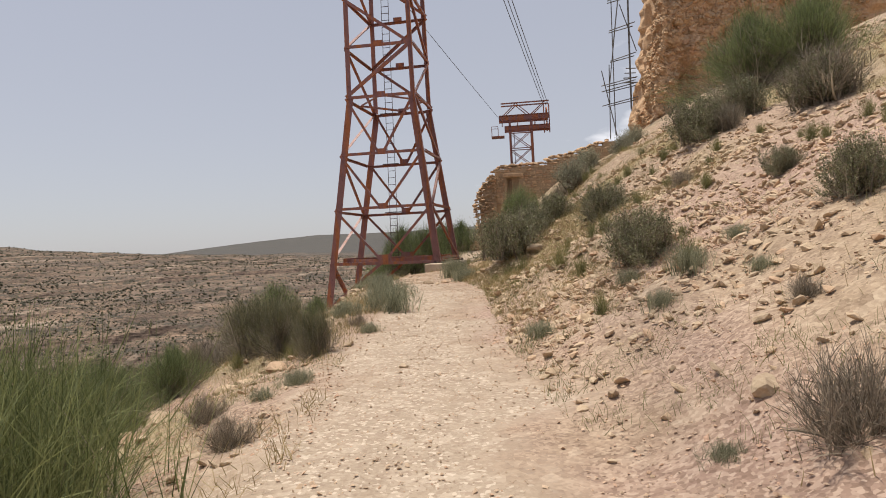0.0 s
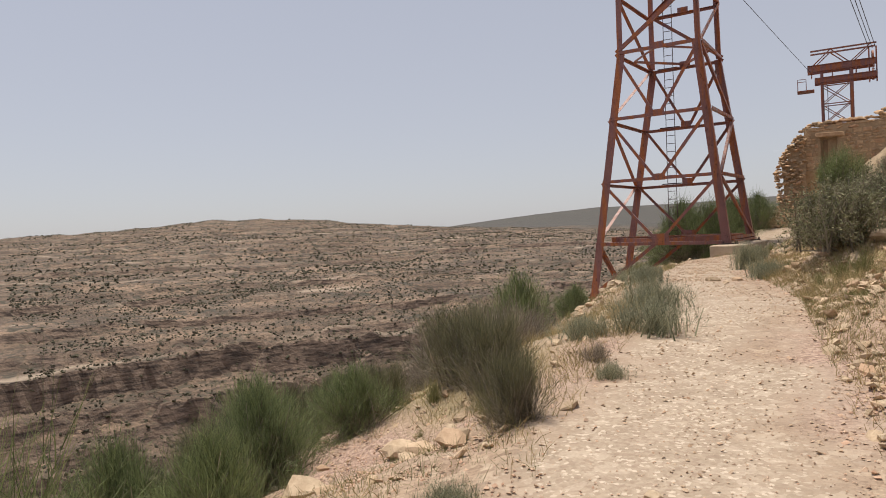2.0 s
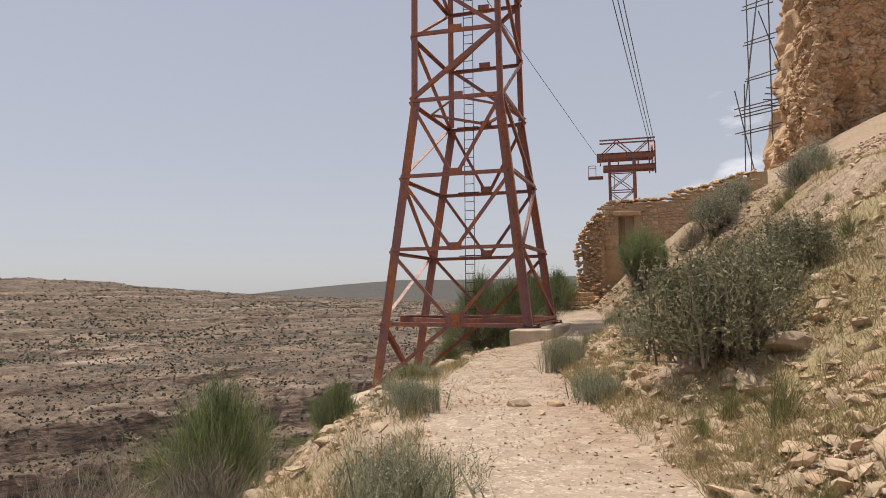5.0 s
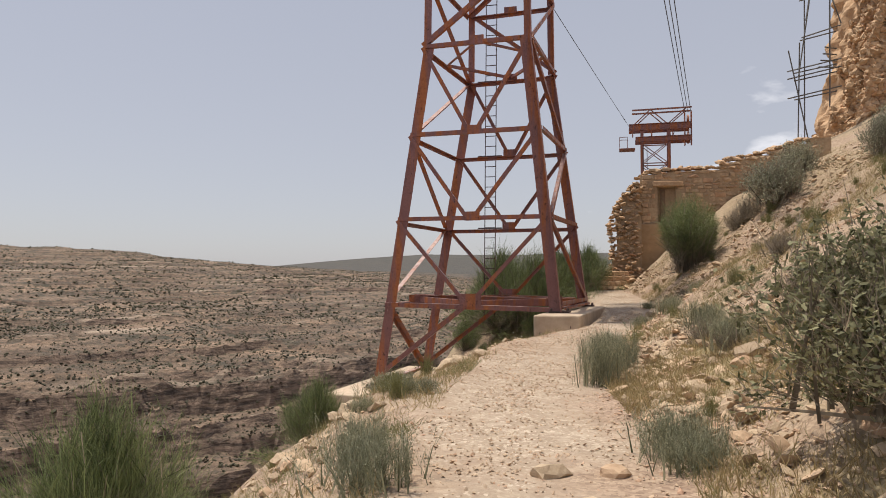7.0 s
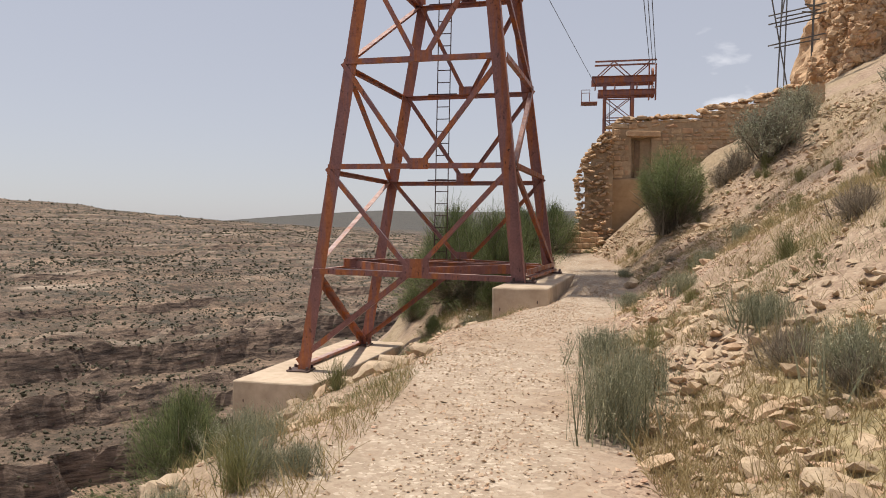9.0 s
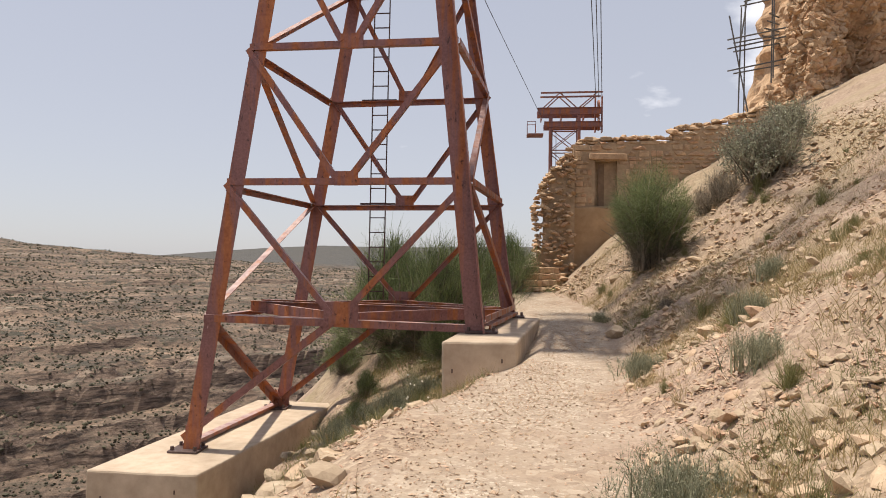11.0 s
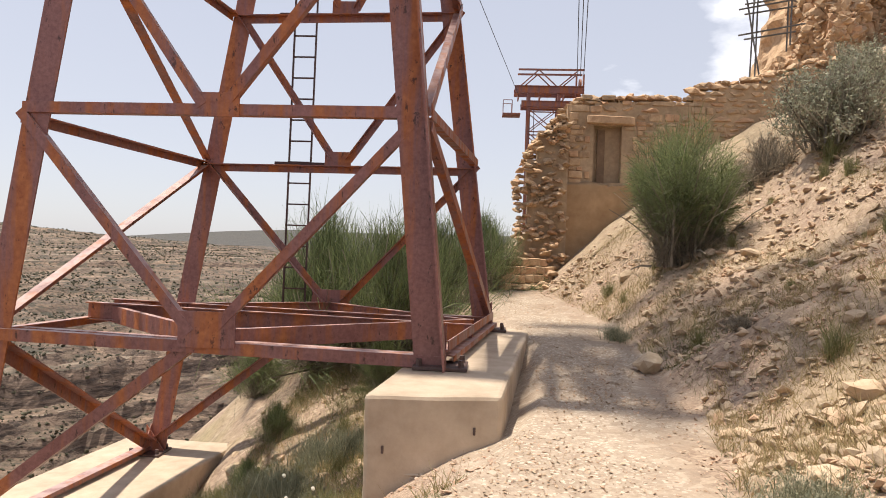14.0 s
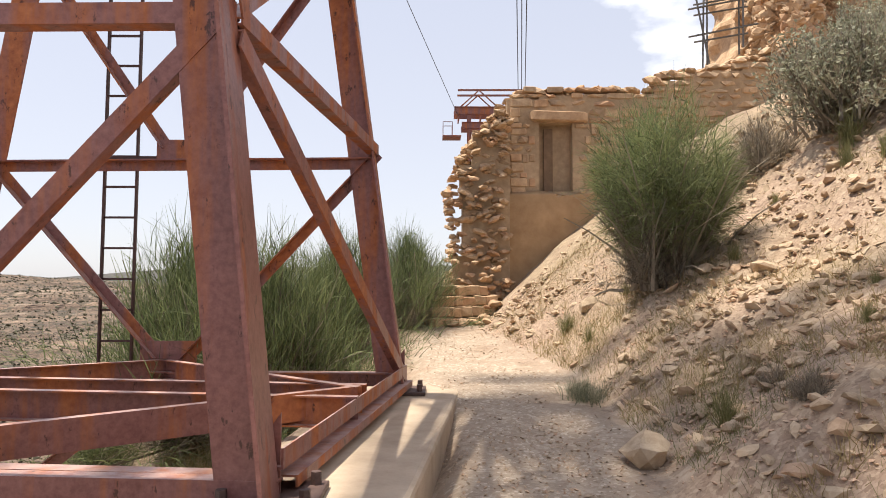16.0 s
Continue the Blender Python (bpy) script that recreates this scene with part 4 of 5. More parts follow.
def build_ruin():
    rnd = random.Random(5)
    base = Vector((3.0, 38.6, 1.0))
    w = thing("ruined_wall", base, "crumbling ochre stone house wall with a bricked window niche", "ruin")
    top_x, top_z = [-0.5, 0.35, 0.75, 1.0, 1.7, 2.6, 3.6, 3.9, 4.4, 5.3, 7.5], [4.3, 5.15, 5.42, 5.62, 5.72, 5.76, 5.76, 5.98, 6.12, 6.25, 6.9]

    def top(x):
        return float(np.interp(x, top_x, top_z))

    nx0, nx1, nz0, nz1 = 1.47, 2.14, 3.60, 4.98
    # body behind the face, in upright strips that follow the broken top; the niche stays open
    bm = bmesh.new()
    xs = [0.83, nx0, nx1, 2.6, 3.2, 3.8, 4.4, 5.0, 5.6, 6.2, 6.9, 7.6]
    for a, b in zip(xs, xs[1:]):
        t = top((a + b) / 2) - 0.18
        if a == nx0:
            slab(bm, a, b, 38.42, 39.0, 0.3, nz0)
            slab(bm, a, b, 38.42, 39.0, nz1, t)
            slab(bm, a, b, 38.68, 39.0, nz0, nz1)
        else:
            slab(bm, a, b, 38.42, 39.0, 0.3, t)
    for v in bm.verts:
        v.co -= base
    part("wall_core", bm, M_MORTAR, w, "earth mortar core")
    # plastered lower face
    bm = bmesh.new()
    bmesh.ops.create_grid(bm, x_segments=60, y_segments=34, size=0.5)
    for v in bm.verts:
        x, z = 0.62 + (v.co.x + 0.5) * 6.2, 0.4 + (v.co.y + 0.5) * 3.12
        edge = 0.12 * noise.noise((x * 1.3, 0, 2))
        if v.co.y > 0.49:
            z += edge * 1.6
        if v.co.x < -0.49:
            x += 0.14 * noise.noise((z * 1.8, 3, 1)) + 0.2 * max(0, (z - 1.2)) * 0.14
        v.co = Vector((x, 38.36 + 0.035 * noise.noise((x * 1.1, z * 1.1, 0)) + 0.012 * noise.noise((x * 5, z * 5, 7)) + 0.05 * max(0, z - 3.3), z)) - base
    bmesh.ops.solidify(bm, geom=bm.faces[:], thickness=-0.08)
    part("plaster", bm, M_PLASTER, w, "worn ochre earth plaster", True)
    # back of the niche: old dark boards
    bm = bmesh.new()
    slab(bm, nx0 + 0.12, nx0 + 0.30, 38.60, 38.69, nz0, nz1 - 0.08)
    for v in bm.verts:
        v.co -= base
    part("niche_board", bm, M_WOOD, w, "old dark wooden board")
    piece("lintel", BLOCKS[0], w, (1.86, 38.40, 5.10), (1.15, 0.26, 0.19), (0, 1.5, 0), base)
    # coursed blocks of the upper face
    z = 3.52
    while z < 6.4:
        h = rnd.uniform(0.10, 0.22)
        x = 0.84 + rnd.uniform(0, 0.05)
        while x < 6.9:
            ln = rnd.uniform(0.12, 0.40) if z < 5.0 else rnd.uniform(0.16, 0.55)
            mid = x + ln / 2
            if rnd.random() > 0.06 and z + h * 0.6 < top(mid) + rnd.uniform(-0.12, 0.08) and not (nx0 - 0.05 < x + ln and x < nx1 + 0.02 and nz0 - 0.05 < z + h and z < nz1 + 0.2) and land(mid, 38.2) < z + h:
                rough = rnd.random() < (0.75 if mid > 3.0 or z > 5.1 else 0.2)
                piece("stone", rnd.choice(RUBBLE if rough else BLOCKS), w, (mid, 38.495 + rnd.uniform(-0.015, 0.02), z + h / 2),
                      ((ln + 0.08) * 1.15, 0.34, h * 1.7) if rough else (ln - rnd.uniform(0.01, 0.05), 0.22, h * rnd.uniform(0.82, 0.97)), (rnd.uniform(-4, 4), rnd.uniform(-4, 4), rnd.choice((0, 0, 180))), base)
            x += ln
        z += h
    # loose coping
    for k in range(64):
        x = rnd.uniform(0.7, 7.2)
        s = rnd.uniform(0.22, 0.46)
        piece("coping_stone", rnd.choice(RUBBLE), w, (x, 38.45 + rnd.uniform(0, 0.45), top(x) - 0.10 + rnd.uniform(0, 0.12)), (s * 1.3, s, s * 0.75),
              (rnd.uniform(-12, 12), rnd.uniform(-12, 12), rnd.uniform(0, 360)), base)
    # broken rubble end towards the path
    bm = bmesh.new()
    zs = [0.3, 1.4, 2.3, 3.3, 4.1, 4.8]
    left = [-0.35, -0.25, -0.05, -0.1, 0.15, 0.5]
    for k in range(5):
        slab(bm, left[k] - 0.02, 0.86, 38.26, 38.95, zs[k], zs[k + 1])
    for v in bm.verts:
        v.co -= base
    part("rubble_core", bm, M_MORTAR, w, "earth mortar core")
    for k in range(430):
        z = rnd.uniform(1.0, 5.15)
        lim = float(np.interp(z, [0.9, 1.6, 2.6, 3.5, 4.3, 4.9, 5.3], [-0.62, -0.42, -0.3, -0.42, -0.1, 0.3, 0.72]))
        front = rnd.random() < 0.7
        x = rnd.uniform(lim, 0.82) if front else lim + rnd.uniform(0, 0.15)
        y = 38.26 + rnd.uniform(-0.20, 0.08) - (0.22 if z < 2.2 else 0) if front else rnd.uniform(38.2, 39.0)
        s = rnd.uniform(0.11, 0.28)
        piece("stone", rnd.choice(RUBBLE), w, (x, y + 0.03, z), (s * 1.35, s, s * 0.8), (rnd.uniform(-24, 24), rnd.uniform(-24, 24), rnd.uniform(0, 360)), base)
    # squared stones at the foot
    for row, n in ((0, 6), (1, 6), (2, 5), (3, 4)):
        for k in range(n):
            x, y = -0.62 + 0.21 * k + 0.06 * row, 36.75 + 0.16 * k + 0.15 * row
            piece("foot_stone", rnd.choice(BLOCKS), w, (x, y, 1.06 + 0.19 * row), (rnd.uniform(0.26, 0.4), 0.34, 0.18),
                  (rnd.uniform(-6, 6), rnd.uniform(-6, 6), rnd.uniform(10, 55)), base)
    for k in range(60):
        x, y = rnd.uniform(-0.75, 0.5), rnd.uniform(36.6, 38.2)
        s = rnd.uniform(0.12, 0.32)
        piece("foot_stone", rnd.choice(RUBBLE), w, (x, y, height_at(x, y) + 0.05 + 0.55 * max(0, y - 37.0) * rnd.random()), (s * 1.3, s, s * 0.8),
              (rnd.uniform(-20, 20), rnd.uniform(-20, 20), rnd.uniform(0, 360)), base)
    return w


build_ruin()


# ---- tall ruin higher up, with scaffolding ----
def build_high_ruin():
    base = Vector((14.0, 50.0, 8.0))
    w = thing("ruined_tower", base, "tall crumbling rubble-stone tower on the hilltop", "ruin")
    ss = np.concatenate([np.linspace(-7, 0, 36)[:-1], np.linspace(0, 26, 140)])
    nx, nz = len(ss), 120
    S, Z = np.meshgrid(ss, np.linspace(0, 20, nz))
    edge = np.interp(Z, [0, 2, 3.0, 4.5, 7, 11, 20], [8.6, 9.8, 11.1, 11.8, 12.1, 12.8, 13.4])
    bulge = 0.55 * value_noise(S, Z, 4.5, 33) + 0.32 * value_noise(S, Z, 1.3, 34) + 0.3 * value_noise(S, Z, 0.5, 35)
    front = np.clip(S / 0.8 + 0.5, 0, 1)
    gx = edge + np.maximum(S, 0) - (1 - front) * (bulge + 0.2) + 0.25 * (1 - front)
    hollow = np.clip(1 - np.hypot((gx - 14.5) / 0.9, (Z - 6) / 3.5), 0, 1) + np.clip(1 - np.hypot((gx - 18.5) / 1.3, (Z - 3) / 2.2), 0, 1)
    gy = 50.0 + np.maximum(-S, 0) + front * (bulge + 1.2 * np.minimum(hollow * 2, 1)) - np.interp(Z, [0, 3, 4, 20], [1.6, 0.9, 0.1, -0.4])
    v = np.stack([gx, gy, Z + 5.0], -1).reshape(-1, 3) - np.array(base)
    i = np.arange(nx * nz).reshape(nz, nx)
    f = np.stack([i[:-1, :-1], i[:-1, 1:], i[1:, 1:], i[1:, :-1]], -1).reshape(-1, 4)
    n0 = len(v)
    far_x = np.maximum(v[:, 0], 4.0)
    vv = np.concatenate([v, np.stack([far_x, np.full(n0, 9.0), v[:, 2]], 1)])
    cap = np.stack([i[-1, :-1], i[-1, 1:], i[-1, 1:] + n0, i[-1, :-1] + n0], -1)
    link_mesh("rubble_core", vv, np.concatenate([f, cap, f[:, ::-1] + n0]), M_WALL, w)
    rng = np.random.default_rng(8)
    n = 9500
    px, pz = np.where(rng.random(n) < 0.3, rng.uniform(-3.0, 1.2, n), rng.uniform(-1.0, 14, n)), rng.uniform(2.2, 16, n)
    c, r = np.clip(np.searchsorted(ss, px), 0, nx - 1), np.clip((pz / 20 * (nz - 1)).astype(int), 0, nz - 1)
    at = np.stack([gx[r, c], gy[r, c], Z[r, c] + 5.0], -1) - np.array(base)
    v, f = scatter_stones(at, rng.uniform(0.2, 0.66, n) * rng.uniform(0.6, 1, n), rng, 0.75)
    tagged(link_mesh("rubble", v, f, M_WALL, w), kind="stuff")
    return w


build_high_ruin()


def build_scaffold():
    base = Vector((10.0, 49.0, 8.0))
    s = thing("scaffold", base, "grey steel pole scaffold against the ruined tower", "scaffold")

    def pole(p, q, name="pole"):
        return bar(name, [(0.035 * math.cos(a), 0.035 * math.sin(a)) for a in [k * math.pi / 3 for k in range(6)]], p, q, (0.3, 1, 0.1), M_POLE, s, "", base)

    for x, y, z0 in ((8.85, 48.8, 8.2), (9.35, 49.6, 8.6), (10.35, 48.8, 10.2), (10.55, 49.6, 10.2)):
        pole((x, y, z0), (x + 0.15, y, 20.0 if x > 9 else 13.4), "standard")
    pole((8.45, 48.7, 13.0), (9.3, 48.7, 8.4), "brace")
    pole((8.9, 48.7, 11.6), (9.9, 48.7, 18.5), "brace")
    pole((9.9, 48.7, 17.5), (10.9, 48.7, 14.2), "brace")
    pole((9.3, 48.75, 14.5), (9.9, 48.75, 18.5), "brace")
    for z in (10.7, 11.7, 12.1, 13.8, 15.9, 18.0):
        pole((8.4 if z < 13 else 9.1, 48.8, z - 0.15), (10.9, 48.8, z + 0.35), "ledger")
        pole((8.9 if z < 13 else 9.2, 49.6, z - 0.05), (10.9, 49.6, z + 0.3), "ledger")
    for k in range(4):
        pole((9.8 + 0.1 * k, 48.5, 12.0 + 0.33 * k), (11.0, 49.9, 12.3 + 0.33 * k), "transom")
    return s


build_scaffold()

# ---- shrubs, herbs and grass ----
def stand(proto, places, spin, tall, sink=0.03, wide=1.0):
    """Copies of a shrub at the places (x, y, height); the first takes the proto itself."""
    rnd = random.Random(spin)
    for k, (x, y, h, *own) in enumerate(places):
        s, broad = h / tall, own[0] if own else wide
        m = Matrix.Translation((x, y, height_at(x, y) - sink)) @ Matrix.Rotation(rnd.uniform(0, 6.28), 4, "Z")
        ob = proto if k == 0 else copy_thing(proto, m)
        ob.matrix_world = m
        ob.scale = (s * broad * rnd.uniform(0.9, 1.15), s * broad * rnd.uniform(0.9, 1.15), s)


broom = make_shrub("broom_bush", 1, 2.0, 0.62, 0.18, 110, 10000, 0.36, 0.0038, M_TWIG, M_BROOM, "tall green broom bush with grey dead stems at its base", "bush", 0.14, low=0.36, group="brooms", bare=0.6, dome=True)
rounded = make_shrub("broom_bush", 15, 2.0, 0.50, 0.16, 130, 17000, 0.24, 0.0030, M_TWIG, M_BROOM, "tall rounded green broom bush with grey dead twigs below", "bush", 0.16, low=0.42, group="brooms", bare=0.55, ball=0.34)
stand(rounded, [(2.12, 33.0, 2.75)], 31, 2.0, wide=0.92)
stand(broom, [(-3.9, 34.3, 3.2), (-2.75, 33.6, 2.85), (-2.0, 35.2, 2.2), (-1.05, 36.7, 1.9), (-4.6, 20.6, 1.3), (-4.9, 36.0, 1.9), (-5.3, 34.6, 1.2),
              (-4.0, 15.2, 1.75, 0.8), (-4.4, 13.4, 1.0), (-5.6, 17.6, 1.5), (-7.0, 18.0, 1.7), (-6.4, 14.8, 1.6), (-5.2, 10.8, 1.2), (-2.9, 6.3, 1.0), (-3.4, 7.3, 1.15), (-3.9, 6.2, 1.25), (-4.3, 8.2, 1.25), (-3.1, 8.4, 0.85), (8.0, 18.3, 2.5), (9.3, 17.6, 2.2), (-3.9, 30.0, 0.55), (-4.1, 31.8, 0.7), (-2.6, 32.5, 0.9)], 3, 2.0, wide=0.88)
dark = make_shrub("broom_bush", 2, 1.0, 0.48, 0.12, 70, 4200, 0.24, 0.0021, M_TWIG, M_DARKBROOM, "dark green broom bush with upright thin twigs", "bush", 0.06, low=0.3, group="dark brooms", bare=0.8)
stand(dark, [(-0.64, 6.85, 0.64, 0.85), (-1.55, 8.5, 0.9), (-2.1, 9.0, 0.95), (-3.4, 9.4, 0.8), (-4.5, 9.3, 1.0), (-4.3, 7.6, 0.95), (-3.6, 6.5, 0.7)], 4, 1.0)
grass = make_shrub("tall_grass_clump", 3, 1.25, 0.36, 0.24, 120, 5200, 0.5, 0.0024, M_GRASS, M_GRASS, "tall lush green grass clump with pale seed stalks", "grass", 0.12, low=0.05, group="grass clumps", bare=0.05)
stand(grass, [(-1.0, 2.35, 1.3), (-1.5, 3.0, 1.45), (-2.0, 3.7, 1.4), (-0.85, 1.75, 0.9), (-2.6, 4.3, 1.1)], 5, 1.25)
leafy = make_shrub("leafy_shrub", 4, 1.0, 0.62, 0.16, 80, 3200, 0.20, 0.0028, M_TWIG, M_TWIG, "rounded grey-green shrub with small leaves", "shrub", 0.08, 14000, 0.020, M_LEAF, 0.08, "leafy shrubs")
stand(leafy, [(3.12, 8.4, 0.82), (1.55, 14.1, 1.15, 1.1), (3.45, 13.4, 0.86), (1.95, 15.0, 0.95), (2.5, 15.6, 0.9), (5.16, 9.1, 0.46), (5.64, 14.9, 1.2), (6.9, 16.0, 1.1),
              (7.2, 12.7, 1.0), (4.6, 5.9, 0.6)], 6, 1.0)
pale = make_shrub("grey_shrub", 14, 1.0, 0.62, 0.14, 90, 3000, 0.20, 0.0030, M_TWIG, M_TWIG, "pale grey-green rounded shrub with bare lower stems", "shrub", 0.08, 8000, 0.022, M_PALE, 0.3, "grey shrubs")
stand(pale, [(4.75, 33.5, 1.6, 1.15), (5.6, 34.3, 1.2), (6.5, 29.6, 1.2), (7.2, 30.6, 1.3)], 16, 1.0)
sage = make_shrub("grey_sage", 5, 0.5, 0.36, 0.15, 110, 2600, 0.12, 0.0017, M_SAGE, M_SAGE, "low grey-green herb with fine upright stems", "herb", 0.12, 3200, 0.009, M_SAGE, 0.2, "sage herbs")
stand(sage, [(3.18, 6.17, 0.31), (2.78, 5.49, 0.22), (1.79, 6.52, 0.25), (2.89, 7.76, 0.24), (-0.31, 9.7, 0.48, 1.15), (-0.58, 11.2, 0.47, 1.1), (0.08, 18.9, 0.55, 0.65), (0.55, 14.6, 0.32), (-0.12, 18.15, 0.76, 0.55),
             (0.44, 15.0, 0.42), (-1.2, 13.9, 0.4), (-1.5, 14.6, 0.35), (-0.1, 20.5, 0.45), (-2.2, 17.4, 0.24), (-1.8, 17.1, 0.22), (0.5, 24.8, 0.35), (-0.39, 5.45, 0.21), (-0.55, 5.0, 0.16),
             (-0.25, 7.9, 0.2), (3.74, 6.52, 0.18), (3.58, 5.41, 0.18), (2.48, 2.83, 0.14), (0.85, 31.5, 0.3), (-2.6, 18.2, 0.4), (-0.9, 9.4, 0.35), (1.1, 19.6, 0.4), (0.9, 22.3, 0.35),
             (-2.0, 17.0, 0.27), (-2.3, 16.7, 0.22), (1.2, 17.9, 0.45), (-3.0, 26.2, 0.5), (-2.4, 27.3, 0.4), (-3.7, 28.2, 0.5), (-2.3, 25.4, 0.45), (-2.6, 24.8, 0.4), (-2.5, 26.5, 0.5), (-3.2, 27.4, 0.4), (-3.4, 29.0, 0.4), (-2.9, 28.3, 0.55), (-3.6, 26.9, 0.45), (-2.5, 29.4, 0.6), (-3.1, 30.2, 0.55), (1.6, 24.6, 0.4), (2.6, 26.9, 0.4)], 7, 0.5)
twiggy = make_shrub("dry_shrub", 6, 0.6, 0.7, 0.09, 80, 2400, 0.19, 0.0022, M_TWIG, M_TWIG, "dry grey twiggy shrub without leaves", "shrub", 0.14, low=0.15, group="dry shrubs")
stand(twiggy, [(-0.35, 3.83, 0.3), (2.9, 2.5, 0.46), (4.2, 34.7, 0.9), (1.02, 18.5, 0.38), (1.15, 17.8, 0.32), (3.8, 34.9, 0.8), (7.4, 12.7, 1.2), (8.3, 18.7, 2.0), (3.43, 4.24, 0.2), (-0.5, 8.4, 0.22),
               (1.6, 28.8, 0.22), (1.75, 29.5, 0.2), (2.2, 33.0, 0.7), (-2.6, 10.4, 0.8), (-3.0, 13.2, 0.9), (-2.7, 11.4, 1.0), (-3.4, 12.1, 1.1), (-4.1, 12.4, 1.3), (-4.7, 12.9, 1.3), (6.2, 14.6, 0.7), (2.3, 21.0, 0.4), (1.9, 18.2, 0.45), (-0.95, 4.8, 0.3), (4.6, 12.1, 0.4)], 8, 0.6)
tuft = make_shrub("grass_tuft", 7, 0.42, 0.36, 0.05, 40, 360, 0.26, 0.0026, M_WEED, M_WEED, "small olive-green grass tuft", "grass", 0.14, low=0.02, group="grass tufts")
spots = random.Random(12)
places = [(1.71, 12.74, 0.42), (1.56, 25.1, 0.40), (4.5, 33.1, 0.5)]
while len(places) < 150:
    y = spots.uniform(6, 35)
    cx = float(np.interp(y, PATH_Y, PATH_X))
    x = cx + (spots.uniform(1.1, 6.5) if spots.random() < 0.72 else -spots.uniform(1.2, 3.6))
    if x < -0.2 and y > 26.3:
        continue
    places.append((x, y, spots.uniform(0.09, 0.34)))
while len(places) < 185:
    places.append((spots.uniform(-4.7, -2.2), spots.uniform(24.3, 31), spots.uniform(0.14, 0.42)))
stand(tuft, places, 9, 0.42)


def build_seed_herb():
    """Tall thin stalks with round pale seed heads beside the concrete."""
    rng = np.random.default_rng(21)
    x, y = -2.15, 25.6
    h = thing("seed_head_herb", (x, y, height_at(x, y) - 0.02), "thin green stalks with round pale seed heads", "herb")
    n = 9
    st = np.stack([rng.normal(0, 0.1, n), rng.normal(0, 0.1, n), np.zeros(n)], 1)
    wy = np.stack([rng.normal(0, 0.3, n), rng.normal(0, 0.25, n), np.ones(n)], 1)
    ln = rng.uniform(0.45, 0.8, n)
    v, f = blades(st, wy, ln, np.full(n, 0.004), np.full(n, 0.02), rng, 3)
    link_mesh("stalk", v, f, M_SAGE, h)
    tip = st + wy / np.linalg.norm(wy, axis=1, keepdims=True) * ln[:, None]
    for p in tip:
        bm = bmesh.new()
        bmesh.ops.create_icosphere(bm, subdivisions=2, radius=0.013)
        for q in bm.verts:
            q.co *= 1 + 0.25 * noise.noise(q.co * 90)
        bmesh.ops.translate(bm, vec=p, verts=bm.verts)
        part("seed_head", bm, M_BLOOM, h)
    return h


build_seed_herb()


def build_deadwood():
    root = thing("dead_branch", (-3.3, 8.6, height_at(-3.3, 8.6) + 0.25), "bare dark dead branch hanging over the slope", "branch")
    rnd = random.Random(3)
    for k in range(5):
        a = Vector((0.1 * k, 0, 0))
        for s in range(3):
            b = a + Vector((rnd.uniform(-0.35, -0.1), rnd.uniform(-0.1, 0.1), rnd.uniform(-0.02, 0.14)))
            r = 0.02 / (s + 1)
            bar("twig", box_profile(r, r), a, b, (0, 1, 0), M_WOOD, root)
            a = b
    return root


build_deadwood()


def strewn_blades(name, count, seed, mat, low, high, width, label, pick):
    rng = np.random.default_rng(seed)
    y = np.where(rng.random(count * 3) < 0.55, rng.normal(20, 7, count * 3), rng.uniform(-0.5, 36.5, count * 3)).clip(-0.5, 36.5)
    d = np.where(rng.random(count * 3) < 0.72, 0.85 + np.where(rng.random(count * 3) < 0.3, rng.uniform(1, 11, count * 3), rng.exponential(2.2, count * 3)), -(0.8 + rng.exponential(1.6, count * 3)))
    x = np.interp(y, PATH_Y, PATH_X) + d
    keep = pick(x, y, d, rng) & ~((x < 0.0) & (y > 26.0) & (x > -2.2)) & ~((x < -5.0) & (y > 26.5))
    x, y = x[keep][:count], y[keep][:count]
    n = len(x)
    st = np.stack([x, y, land(x, y) - 0.01], 1)
    wy = np.stack([rng.normal(0, 0.4, n), rng.normal(0, 0.4, n), np.ones(n)], 1)
    v, f = blades(st, wy, rng.uniform(low, high, n), np.full(n, width), np.full(n, 0.2), rng, 2)
    return tagged(link_mesh(name, v, f, mat), label, "grass", kind="stuff")


def dry_patch(x, y, d, rng):
    m = 0.3 + 1.2 * value_noise(x, y, 2.2, 24) + 0.6 * value_noise(x, y, 0.6, 25) + 0.6 * value_noise(x, y, 0.22, 26)
    return (m > rng.uniform(0.0, 0.7, len(x))) & (rng.random(len(x)) < np.where(d > 0, np.clip((y - 6) / 6, 0.06, 1), np.where((y > 16) & (y < 24), 0.25, 0.8)) * np.where((d > 0) & (y > 20), 0.85, 1))


def green_patch(x, y, d, rng):
    return value_noise(x, y, 1.5, 41) + 0.7 * value_noise(x, y, 0.35, 42) > rng.uniform(-0.1, 0.8, len(x)) + np.where((d > 0) & (y > 20), 0.12, 0)


strewn_blades("dry_grass", 120000, 31, M_STRAW, 0.05, 0.22, 0.003, "thin dry straw-coloured grass over the slope", dry_patch)
strewn_blades("low_weeds", 95000, 32, M_WEED, 0.04, 0.15, 0.0020, "sparse low olive-green weeds between the stones", green_patch)


